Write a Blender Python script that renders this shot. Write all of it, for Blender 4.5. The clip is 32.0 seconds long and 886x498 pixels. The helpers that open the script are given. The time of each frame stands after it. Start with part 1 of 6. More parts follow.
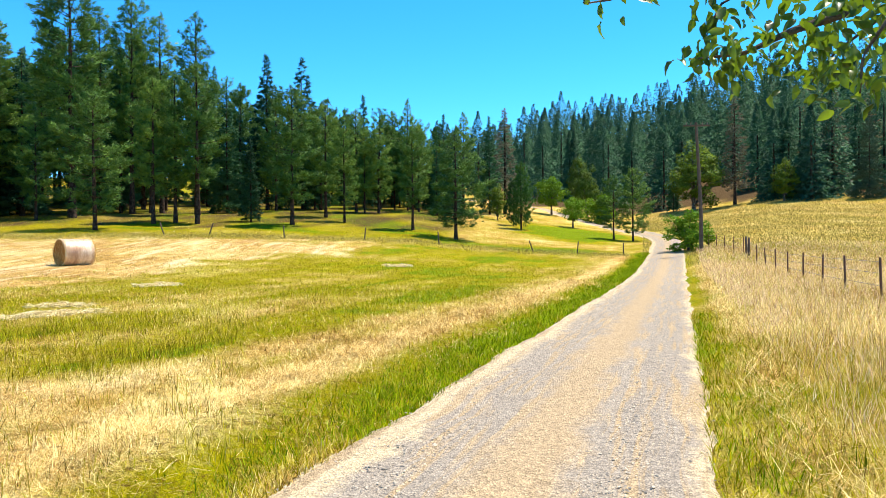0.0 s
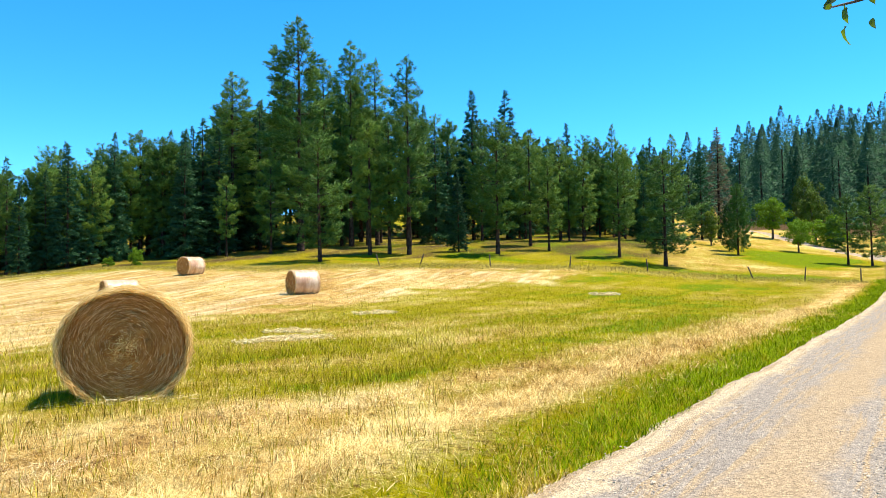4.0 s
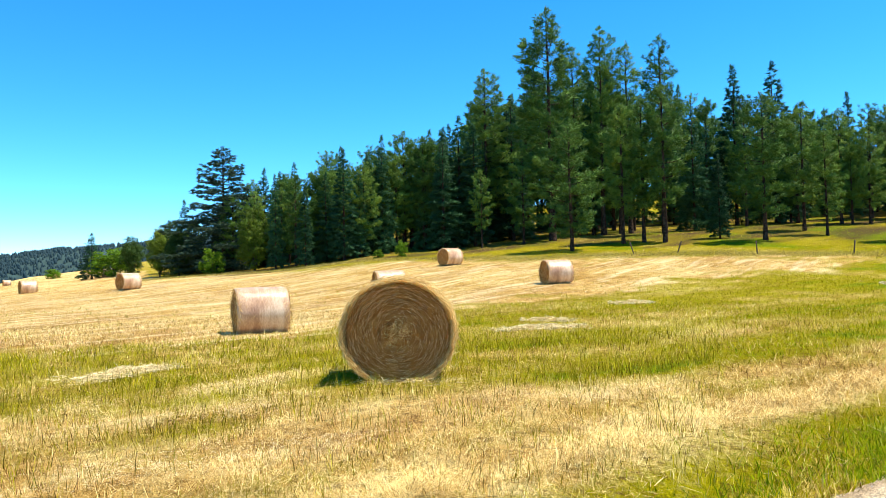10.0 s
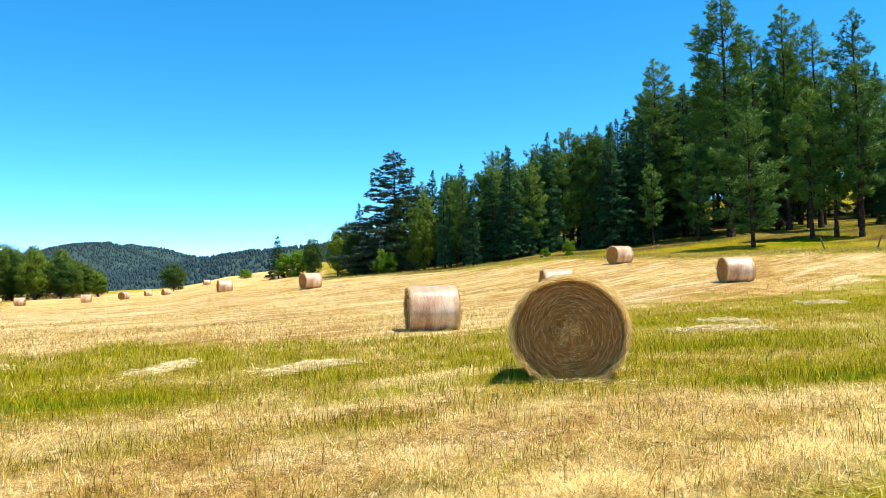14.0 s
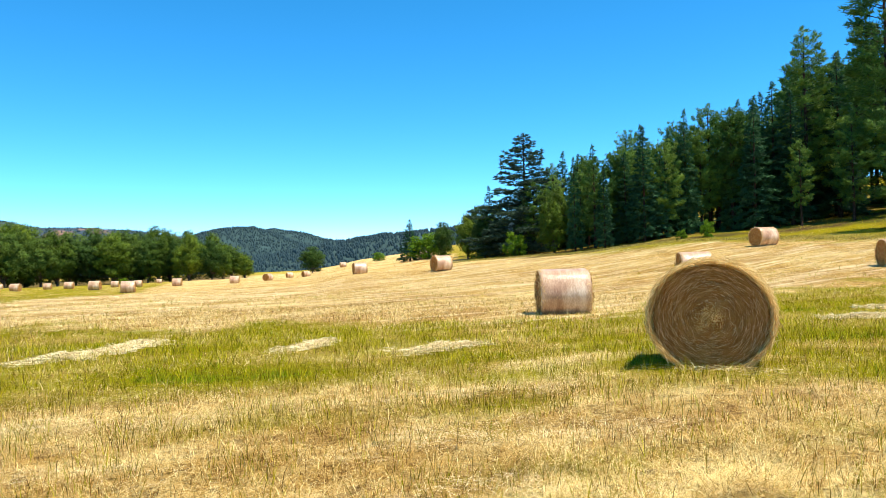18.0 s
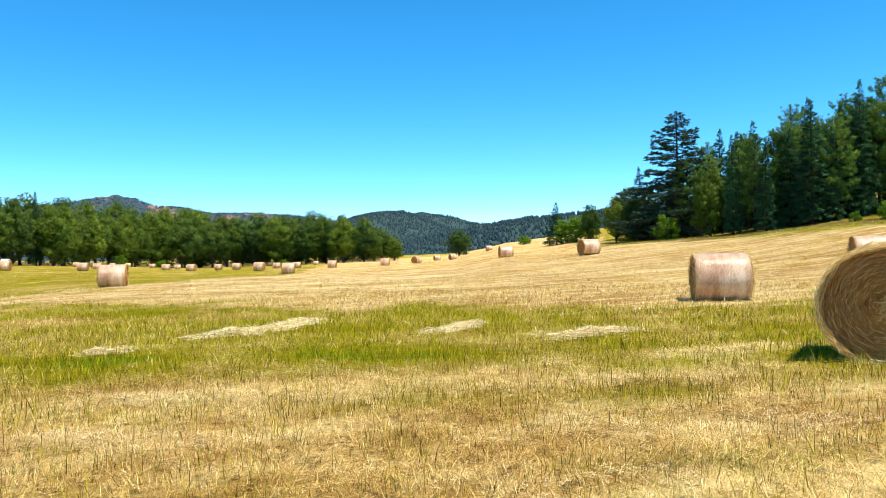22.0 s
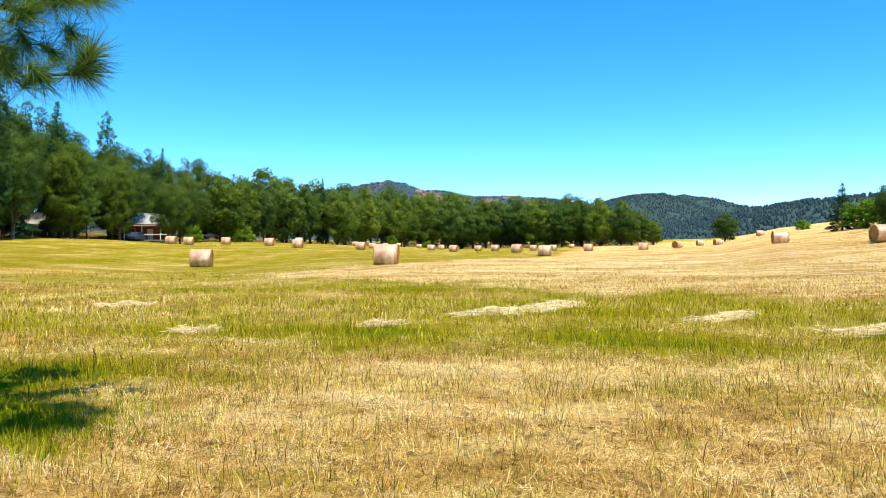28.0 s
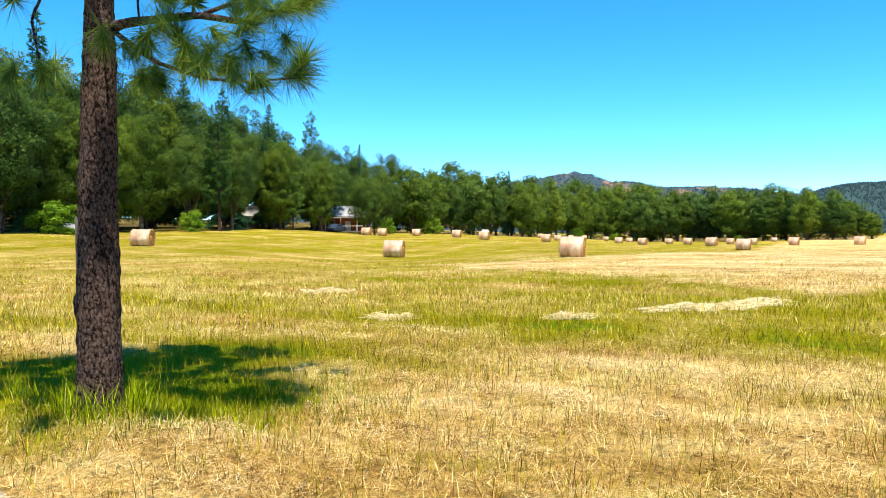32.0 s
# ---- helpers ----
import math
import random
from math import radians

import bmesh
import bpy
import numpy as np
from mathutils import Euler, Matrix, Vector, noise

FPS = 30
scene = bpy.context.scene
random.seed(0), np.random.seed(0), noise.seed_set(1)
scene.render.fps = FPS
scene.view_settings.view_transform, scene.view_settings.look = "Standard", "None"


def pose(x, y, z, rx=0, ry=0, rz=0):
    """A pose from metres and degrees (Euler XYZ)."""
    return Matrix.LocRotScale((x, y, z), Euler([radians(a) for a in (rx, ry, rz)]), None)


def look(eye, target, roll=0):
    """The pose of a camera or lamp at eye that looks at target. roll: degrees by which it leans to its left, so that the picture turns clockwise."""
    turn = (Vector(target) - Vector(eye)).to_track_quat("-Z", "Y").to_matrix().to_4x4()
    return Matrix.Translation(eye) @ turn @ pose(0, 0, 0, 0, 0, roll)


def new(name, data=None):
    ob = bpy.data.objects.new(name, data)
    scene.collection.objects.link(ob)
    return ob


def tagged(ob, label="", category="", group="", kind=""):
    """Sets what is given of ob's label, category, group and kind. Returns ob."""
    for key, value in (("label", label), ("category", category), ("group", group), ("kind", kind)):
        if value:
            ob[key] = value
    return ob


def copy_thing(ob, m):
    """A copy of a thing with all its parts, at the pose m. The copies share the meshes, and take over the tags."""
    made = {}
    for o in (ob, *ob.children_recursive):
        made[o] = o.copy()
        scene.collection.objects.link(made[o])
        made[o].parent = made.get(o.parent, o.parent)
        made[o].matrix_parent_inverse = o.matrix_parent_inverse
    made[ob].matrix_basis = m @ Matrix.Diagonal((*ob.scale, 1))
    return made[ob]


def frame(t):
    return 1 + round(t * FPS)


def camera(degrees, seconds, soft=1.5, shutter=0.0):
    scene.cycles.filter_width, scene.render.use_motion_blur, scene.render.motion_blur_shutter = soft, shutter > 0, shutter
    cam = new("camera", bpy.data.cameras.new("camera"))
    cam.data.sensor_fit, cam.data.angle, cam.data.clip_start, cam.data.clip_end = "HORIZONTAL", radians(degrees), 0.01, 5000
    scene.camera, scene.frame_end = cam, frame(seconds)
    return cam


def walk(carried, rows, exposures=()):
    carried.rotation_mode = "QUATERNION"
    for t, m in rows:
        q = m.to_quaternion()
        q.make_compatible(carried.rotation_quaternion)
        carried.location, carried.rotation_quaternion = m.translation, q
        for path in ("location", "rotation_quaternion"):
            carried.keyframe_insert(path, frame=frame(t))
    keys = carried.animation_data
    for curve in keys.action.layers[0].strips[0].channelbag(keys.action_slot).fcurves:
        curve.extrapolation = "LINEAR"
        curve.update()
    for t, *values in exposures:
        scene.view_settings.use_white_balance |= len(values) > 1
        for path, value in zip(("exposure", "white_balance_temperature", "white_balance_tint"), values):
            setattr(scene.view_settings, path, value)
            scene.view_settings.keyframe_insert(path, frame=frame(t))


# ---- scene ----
cam = camera(61.41, 32.0, soft=0.75)
PATH = [
    (0, pose(0.000, 0.000, 1.6, 90.00, 0.50, -0.00)),
    (0.5, pose(-0.008, -0.000, 1.6, 90.13, 0.72, 2.16)),
    (1, pose(-0.015, -0.001, 1.6, 90.46, 1.00, 4.30)),
    (1.5, pose(-0.022, -0.001, 1.6, 90.94, 1.14, 6.40)),
    (2, pose(-0.029, -0.002, 1.6, 91.50, 1.16, 8.40)),
    (2.5, pose(-0.036, -0.003, 1.6, 92.01, 1.02, 10.30)),
    (3, pose(-0.042, -0.004, 1.6, 92.32, 0.89, 12.15)),
    (3.5, pose(-0.048, -0.006, 1.6, 92.40, 0.89, 13.94)),
    (5.5, pose(-0.069, -0.012, 1.6, 92.18, 0.99, 20.25)),
    (6, pose(-0.075, -0.014, 1.6, 92.10, 0.97, 21.87)),
    (6.5, pose(-0.080, -0.017, 1.6, 91.99, 1.01, 23.60)),
    (7, pose(-0.086, -0.019, 1.6, 91.94, 1.08, 25.37)),
    (7.5, pose(-0.091, -0.022, 1.6, 91.95, 1.16, 27.17)),
    (8, pose(-0.097, -0.025, 1.6, 91.99, 1.18, 28.90)),
    (8.5, pose(-0.102, -0.028, 1.6, 92.03, 1.19, 30.50)),
    (9, pose(-0.106, -0.030, 1.6, 92.05, 1.21, 32.02)),
    (9.5, pose(-0.110, -0.033, 1.6, 92.00, 1.24, 33.44)),
    (10, pose(-0.114, -0.036, 1.6, 91.94, 1.24, 34.77)),
    (10.5, pose(-0.118, -0.038, 1.6, 91.82, 1.17, 36.12)),
    (11, pose(-0.122, -0.041, 1.6, 91.73, 1.09, 37.50)),
    (11.5, pose(-0.126, -0.045, 1.6, 91.69, 1.02, 38.97)),
    (12, pose(-0.130, -0.048, 1.6, 91.78, 0.98, 40.56)),
    (12.5, pose(-0.135, -0.052, 1.6, 91.96, 1.06, 42.31)),
    (13, pose(-0.139, -0.056, 1.6, 92.15, 1.19, 44.13)),
    (13.5, pose(-0.144, -0.061, 1.6, 92.20, 1.35, 45.90)),
    (14, pose(-0.147, -0.065, 1.6, 92.15, 1.45, 47.51)),
    (14.5, pose(-0.151, -0.068, 1.6, 91.98, 1.47, 48.88)),
    (16.5, pose(-0.161, -0.082, 1.6, 91.49, 1.47, 53.71)),
    (17, pose(-0.164, -0.085, 1.6, 91.41, 1.46, 54.94)),
    (17.5, pose(-0.166, -0.089, 1.6, 91.26, 1.42, 56.18)),
    (18, pose(-0.169, -0.092, 1.6, 91.07, 1.36, 57.42)),
    (18.5, pose(-0.171, -0.096, 1.6, 90.86, 1.24, 58.72)),
    (19, pose(-0.173, -0.100, 1.6, 90.70, 1.10, 60.06)),
    (19.5, pose(-0.176, -0.104, 1.6, 90.59, 1.03, 61.46)),
    (20, pose(-0.178, -0.109, 1.6, 90.48, 0.96, 62.87)),
    (20.5, pose(-0.180, -0.113, 1.6, 90.36, 0.97, 64.22)),
    (21, pose(-0.182, -0.117, 1.6, 90.25, 1.03, 65.57)),
    (21.5, pose(-0.184, -0.122, 1.6, 90.14, 1.11, 66.99)),
    (22, pose(-0.186, -0.127, 1.6, 90.04, 1.13, 68.57)),
    (22.5, pose(-0.188, -0.133, 1.6, 89.92, 1.10, 70.31)),
    (23, pose(-0.190, -0.138, 1.6, 89.78, 1.04, 72.03)),
    (23.5, pose(-0.192, -0.144, 1.6, 89.58, 0.98, 73.66)),
    (24, pose(-0.193, -0.149, 1.6, 89.41, 0.92, 75.10)),
    (24.5, pose(-0.194, -0.153, 1.6, 89.26, 0.84, 76.45)),
    (26.5, pose(-0.198, -0.175, 1.6, 89.07, 0.52, 82.84)),
    (27, pose(-0.199, -0.181, 1.6, 89.06, 0.45, 84.55)),
    (27.5, pose(-0.200, -0.187, 1.6, 89.02, 0.42, 86.27)),
    (28, pose(-0.200, -0.193, 1.6, 89.00, 0.40, 88.03)),
    (28.5, pose(-0.200, -0.200, 1.6, 89.00, 0.39, 89.88)),
    (29, pose(-0.200, -0.206, 1.6, 89.00, 0.37, 91.79)),
    (29.5, pose(-0.200, -0.213, 1.6, 89.00, 0.41, 93.71)),
    (30, pose(-0.199, -0.219, 1.6, 88.95, 0.40, 95.58)),
    (30.5, pose(-0.198, -0.225, 1.6, 88.87, 0.34, 97.31)),
    (31, pose(-0.198, -0.231, 1.6, 88.74, 0.34, 98.98)),
    (31.5, pose(-0.197, -0.237, 1.6, 88.61, 0.27, 100.58)),
    (32, pose(-0.196, -0.242, 1.6, 88.47, 0.20, 102.18)),
]
walk(cam, PATH, [(0, 0.95), (6, 0.85), (13, 0.72), (19, 0.59), (24, 0.53), (28, 0.62), (32, 0.81)])

# ---------------------------------------------------------------- light
SUN_WAY = Vector((0.86, 0.51, 0.0)).normalized()      # horizontal way towards the sun
SUN_ELEV = radians(68)
world = bpy.data.worlds.new("sky")
scene.world = world
world.use_nodes = True
wn = world.node_tree.nodes
sky = wn.new("ShaderNodeTexSky")
sky.sky_type = "NISHITA"
sky.sun_disc = False
sky.sun_elevation = SUN_ELEV
sky.sun_rotation = math.atan2(SUN_WAY.x, SUN_WAY.y)
sky.air_density, sky.dust_density, sky.ozone_density, sky.altitude = 0.66, 0.0, 5.0, 2000
wn["Background"].inputs["Strength"].default_value = 0.208
vivid = wn.new("ShaderNodeHueSaturation")
vivid.inputs["Saturation"].default_value = 1.27
vivid.inputs["Hue"].default_value = 0.486
world.node_tree.links.new(sky.outputs[0], vivid.inputs["Color"])
world.node_tree.links.new(vivid.outputs[0], wn["Background"].inputs["Color"])

sun_data = bpy.data.lights.new("sun", "SUN")
sun_data.energy, sun_data.angle, sun_data.color = 5.0, radians(0.53), (1.0, 0.90, 0.74)
sun = new("sun", sun_data)
sun_dir = Vector((SUN_WAY.x * math.cos(SUN_ELEV), SUN_WAY.y * math.cos(SUN_ELEV), math.sin(SUN_ELEV)))
sun.matrix_world = look(tuple(sun_dir * 100), (0, 0, 0))

# ---------------------------------------------------------------- helpers
RNG = np.random.default_rng(7)


def at(theta, r):
    """Place on the plan: theta degrees left of ahead, r metres off."""
    a = radians(theta)
    return -r * math.sin(a), r * math.cos(a)


def waves(x, y, scale, seed, octaves=3):
    """Smooth cheap noise in about -1..1 of arrays."""
    g = np.random.default_rng(seed)
    out, amp = np.zeros_like(np.asarray(x, float)), 1.0
    for o in range(octaves):
        part_sum = 0
        for _ in range(4):
            a, ph, k = g.uniform(0, 6.28), g.uniform(0, 6.28), g.uniform(0.7, 1.4) * 2 * math.pi / scale
            part_sum = part_sum + np.sin((x * math.cos(a) + y * math.sin(a)) * k + ph)
        out = out + amp * part_sum / 2.6
        amp, scale = amp * 0.55, scale * 0.43
    return out / 1.6


# rise of the land by direction: degrees, slope, metres at which it begins
RISE_TH = [-180, -60, -25, -14, -6, 2, 12, 26, 39, 48, 55, 60, 64, 68, 74, 80, 87, 95, 101, 107, 112, 118, 131, 160, 180]
RISE_K = [0, .05, .093, .066, .097, .115, .11, .102, .086, .052, .036, .022, .012, -.006, -.0105, -.013, -.014, -.006, .001, .007, .016, .02, .026, 0, 0]
RISE_AT = [50, 50, 50, 50, 48, 41, 36, 33, 33, 33, 33, 33, 33, 33, 33, 33, 33, 36, 40, 42, 44, 46, 46, 50, 50]
HILL_TH = [-180, -110, -70, -40, -28, -20, -13, -10, -7, -4, 2, 180]
HILL_K = [0, 0, .15, .20, .19, .16, .132, .096, .062, .03, 0, 0]


def smooth(t):
    t = np.clip(t, 0, 1)
    return t * t * (3 - 2 * t)


def land(x, y):
    x, y = np.asarray(x, float), np.asarray(y, float)
    r = np.hypot(x, y)
    th = np.degrees(np.arctan2(-x, y))
    k, r0 = np.interp(th, RISE_TH, RISE_K), np.interp(th, RISE_TH, RISE_AT)
    rr = np.minimum(r, np.where(th > 45, 330.0, 420.0))
    z = k * 7 * np.logaddexp(0, (rr - r0) / 7)
    z = z + np.interp(th, HILL_TH, HILL_K) * 12 * np.logaddexp(0, (np.minimum(r, 420) - 155) / 12)
    z = z + 0.05 * waves(x, y, 9, 3, 2) * smooth((r - 2) / 6) + 0.18 * waves(x, y, 38, 5, 2) * smooth((r - 25) / 40)
    z = z - smooth((r - 500) / 1500) * 12 * (th > 55)
    z = z + 0.16 * np.exp(-((x + 6.4) ** 2 + (y - 8.0) ** 2) / 9)
    z = z + 0.022 * waves(x, y, 0.8, 9, 2) * smooth((30 - r) / 10) * smooth((r - 1) / 2)
    z = z - 0.6 * np.exp(-((r - 60) / 26) ** 2 - ((th - 106) / 9) ** 2)
    off = road_off(x, y)
    z = z - 0.07 * smooth((2.9 - off) / 1.6) + 0.1 * np.exp(-((off - 2.6) / 0.6) ** 2) * (r < 60)
    return z


ROAD = [(-45, -180), (-20, -58), (-6.15, -15), (-1.27, 0), (1.93, 10), (8.33, 30), (14.73, 50), (19.9, 66.5), (24.0, 81), (25.4, 96.5), (23.4, 117.5),
        (21.0, 132), (19.6, 142), (15.5, 149), (5, 156)]


def spline(points, n):
    """Catmull-Rom through points of the plan, n steps a span."""
    p = np.array([points[0], *points, points[-1]], float)
    out = []
    for i in range(len(points) - 1):
        a, b, c, d = p[i:i + 4]
        for t in np.linspace(0, 1, n, endpoint=False):
            out.append(0.5 * (2 * b + (c - a) * t + (2 * a - 5 * b + 4 * c - d) * t * t + (3 * b - a - 3 * c + d) * t ** 3))
    out.append(p[-2])
    return np.array(out)


ROAD_LINE = spline(ROAD, 12)


def road_off(x, y):
    """Distance from the road's middle line."""
    x, y = np.asarray(x, float), np.asarray(y, float)
    best = np.full(x.shape, 1e9)
    near = (np.abs(x) < 260) & (np.abs(y) < 260)
    if not near.any():
        return best
    xs, ys, d = x[near], y[near], best[near]
    for (ax, ay), (bx, by) in zip(ROAD_LINE[:-1], ROAD_LINE[1:]):
        vx, vy = bx - ax, by - ay
        t = np.clip(((xs - ax) * vx + (ys - ay) * vy) / (vx * vx + vy * vy), 0, 1)
        d = np.minimum(d, np.hypot(xs - ax - t * vx, ys - ay - t * vy))
    best[near] = d
    return best


def land1(x, y):
    return float(land(np.array([x]), np.array([y]))[0])


def swath(x, y):
    """A line of longer olive stems that the mower left, along the track."""
    across, along = 0.952 * x - 0.305 * y, 0.305 * x + 0.952 * y
    bend = 0.25 * np.sin(along * 0.5 + 1) + 0.12 * np.sin(along * 1.7)
    line = np.exp(-((across + 7.7 + bend) / 0.38) ** 2) + 0.7 * np.exp(-((across + 11.4 - bend) / 0.45) ** 2)
    return line * np.clip(0.75 + 0.5 * np.sin(along * 0.8 + 0.5), 0, 1) * (along < 12)


def mown(x, y):
    """The pale raked field: 1 inside, 0 outside."""
    r, th = np.hypot(x, y), np.degrees(np.arctan2(-x, y))
    edge = np.interp(th, [0, 12, 26, 40, 49, 62, 78, 90, 96, 104, 110], [60, 46, 33, 24, 18.5, 19.5, 22, 25, 29, 36, 60])
    far_edge = np.interp(th, [0, 30, 38, 45, 50, 56, 62, 75, 79, 83, 88, 93, 98, 104, 110], [57, 57, 64, 71, 77, 86, 400, 400, 92, 66, 52, 45, 40, 38, 30])
    wob = 1 + 0.09 * waves(x, y, 14, 11, 3) + 0.08 * waves(x, y, 3.2, 12, 3)
    return smooth((r * wob - edge) / 6 + 0.5) * smooth((far_edge - r * wob) / 7 + 0.5)


def raked(x, y):
    """Lines of raked straw that run up the pale field: 1 on a line, 0 between."""
    across, along = 0.44 * x + 0.9 * y, -0.9 * x + 0.44 * y
    bend = 0.5 * waves(across * 0.3, along, 9, 91, 2)
    return np.clip(0.5 + 0.45 * np.sin((across + bend) * 2.3) + 0.55 * waves(across, along * 0.25, 1.6, 92, 2), 0, 1)


def dryness(x, y):
    """How straw-coloured the sward is: 0 green, 1 dry."""
    x, y = np.asarray(x, float), np.asarray(y, float)
    r = np.hypot(x, y)
    th = np.degrees(np.arctan2(-x, y))
    side = x + 1.27 - 0.32 * y                      # across from the road
    n1, n2 = waves(x, y, 14, 11, 3), waves(x, y, 3.2, 12, 3)
    across, along = 0.952 * x - 0.305 * y, 0.305 * x + 0.952 * y
    s1 = waves(across, along * 0.2, 2.4, 33, 3)          # swaths, mown along the track
    s2 = waves(across, along * 0.16, 7.5, 34, 3)
    field = mown(x, y)
    near_edge = np.interp(th, [-20, 0, 20, 40, 60, 80, 100, 130], [4, 6, 9.5, 9.5, 10.2, 10.8, 11, 10.5])
    near = smooth((near_edge - r * (1 + 0.16 * n1)) / 3 + 0.5) * 0.98
    strip = 0.32 + 0.10 * n1 + 0.16 * n2 + 0.17 * s1 + 0.16 * s2                 # the green band, with dry swaths along the road
    rows = np.sin(side * 1.25 + 0.8 * n1) * 0.1 * smooth((40 - r) / 20)
    strip = np.maximum(strip + 0.2 * smooth((th - 92) / 22) * smooth((60 - r) / 20), 0.15)
    d = strip + rows * (0.75 + 0.25 * smooth((50 - th) / 25))
    d = d - 0.16 * smooth((16 - th) / 12) * smooth((r - 16) / 10) * smooth((62 - r) / 6)
    bank = np.exp(-((side + 3.6) / 1.0) ** 2) * smooth((45 - th) / 15) * (y > 2)
    d = np.maximum.reduce([d, field * (0.93 + 0.08 * n2 + 0.08 * s1), near * (0.70 + 0.18 * smooth((th - 50) / 20) + 0.24 * n2 + 0.26 * s1), bank * (0.95 + 0.2 * n2)])
    verge = np.exp(-((side + 2.15) / 0.52) ** 2) * smooth((r - 1) / 3) * smooth((112 - th) / 10)
    d = d * (1 - 0.95 * verge * (0.8 + 0.3 * n2))
    right = smooth((side - 1.6) / 1.2) * (r < 400)
    d = np.where(right > 0, d * (1 - right) + right * (np.interp(r, [6, 16, 45, 75], [0.5, 0.72, 0.82, 0.34]) + 0.24 * n1 + 0.2 * n2), d)
    # meadow under the trees and towards the far left
    wood = smooth((r - 60) / 8) * smooth((50 - th) / 6)
    open_side = smooth((1 - th) / 3)
    d = d * (1 - wood) + wood * np.clip(open_side * 0.42 + 0.2 * n2 * open_side, 0, 1) + wood * np.clip(np.interp(th, [2, 12, 30], [0.10, 0.12, 0.2]) + 0.22 * n1, 0, 1)
    lush = np.exp(-(((x - 16) / 7) ** 2 + ((y - 88) / 11) ** 2)) + 0.7 * np.exp(-(((x - 9) / 9) ** 2 + ((y - 64) / 3) ** 2))
    d = d - lush * 0.95
    d = d + (np.exp(-((across + 6.2 + 0.25 * n1) / 0.45) ** 2) * 0.3 - swath(x, y) * 0.2) * smooth((r - 4) / 3)
    for th0, r0, wide in ((121.5, 8.9, 2.0), (131.0, 8.7, 1.7), (41.6, 10.7, 0.6)):      # green grass by the pine; green also tints its and the bale's cast shadow
        gx, gy = at(th0, r0)
        d = d - 0.85 * np.exp(-((x - gx) ** 2 + (y - gy) ** 2) / wide ** 2)
    return np.clip(d, 0, 1)


def mesh_of(name, verts, faces, material=None, smooth_faces=False, attrs=()):
    me = bpy.data.meshes.new(name)
    verts = np.asarray(verts, np.float32)
    faces = np.asarray(faces, np.int32)
    me.vertices.add(len(verts))
    me.vertices.foreach_set("co", verts.ravel())
    n, k = faces.shape
    me.loops.add(n * k)
    me.loops.foreach_set("vertex_index", faces.ravel())
    me.polygons.add(n)
    me.polygons.foreach_set("loop_start", np.arange(0, n * k, k, dtype=np.int32))
    if smooth_faces:
        me.polygons.foreach_set("use_smooth", np.ones(n, bool))
    for key, values in attrs:
        values = np.asarray(values, np.float32)
        a = me.attributes.new(key, "FLOAT" if values.ndim == 1 else "FLOAT_VECTOR", "POINT")
        a.data.foreach_set("value" if values.ndim == 1 else "vector", values.ravel())
    me.update(calc_edges=True)
    if material:
        me.materials.append(material)
    return me


def part(name, data, material, parent, label=""):
    """Links a mesh (or a bmesh) as one object under a thing or a part."""
    if isinstance(data, bmesh.types.BMesh):
        me = bpy.data.meshes.new(name)
        data.to_mesh(me)
        data.free()
    else:
        me = data
    if material and not me.materials:
        me.materials.append(material)
    ob = new(name, me)
    ob.parent = parent
    return tagged(ob, label) if label else ob


def grid_faces(n, m, closed=False):
    """Quads of a grid of n rows by m columns."""
    i, j = np.meshgrid(np.arange(n - 1), np.arange(m if closed else m - 1), indexing="ij")
    a = i * m + j
    b = i * m + (j + 1) % m
    return np.stack([a, b, b + m, a + m], -1).reshape(-1, 4)


def tube(points, radii, sides=8, wobble=0.0, seed=0, cap=True):
    """A bent tapering tube: verts and quads."""
    p = np.asarray(points, float)
    g = np.random.default_rng(seed)
    t = np.gradient(p, axis=0)
    t /= np.linalg.norm(t, axis=1)[:, None] + 1e-9
    ref = np.where(np.abs(t[:, 2:3]) > 0.9, np.array([[1.0, 0, 0]]), np.array([[0, 0, 1.0]]))
    u = np.cross(t, ref)
    u /= np.linalg.norm(u, axis=1)[:, None] + 1e-9
    v = np.cross(t, u)
    a = np.linspace(0, 2 * math.pi, sides, endpoint=False)
    rad = np.asarray(radii, float)[:, None] * (1 + wobble * g.normal(size=(len(p), sides)))
    verts = p[:, None] + rad[..., None] * (np.cos(a)[None, :, None] * u[:, None] + np.sin(a)[None, :, None] * v[:, None])
    return verts.reshape(-1, 3), grid_faces(len(p), sides, True)


def joined(pieces):
    """Joins (verts, faces) pieces that have faces of one size."""
    vs, fs, n = [], [], 0
    for v, f in pieces:
        vs.append(np.asarray(v, float))
        fs.append(np.asarray(f) + n)
        n += len(v)
    return np.concatenate(vs), np.concatenate(fs)


def slips(base, way, length, width, rng, up=None):
    """Slim triangles (blades, needles, leaf sprays) from base along way."""
    n = len(base)
    side = np.cross(way, rng.normal(size=(n, 3)))
    side /= np.linalg.norm(side, axis=1)[:, None] + 1e-9
    w = np.broadcast_to(np.asarray(width, float), (n,))[:, None] * 0.5
    l = np.broadcast_to(np.asarray(length, float), (n,))[:, None]
    v = np.stack([base - side * w, base + side * w, base + way * l], 1).reshape(-1, 3)
    return v, np.arange(n * 3).reshape(-1, 3)


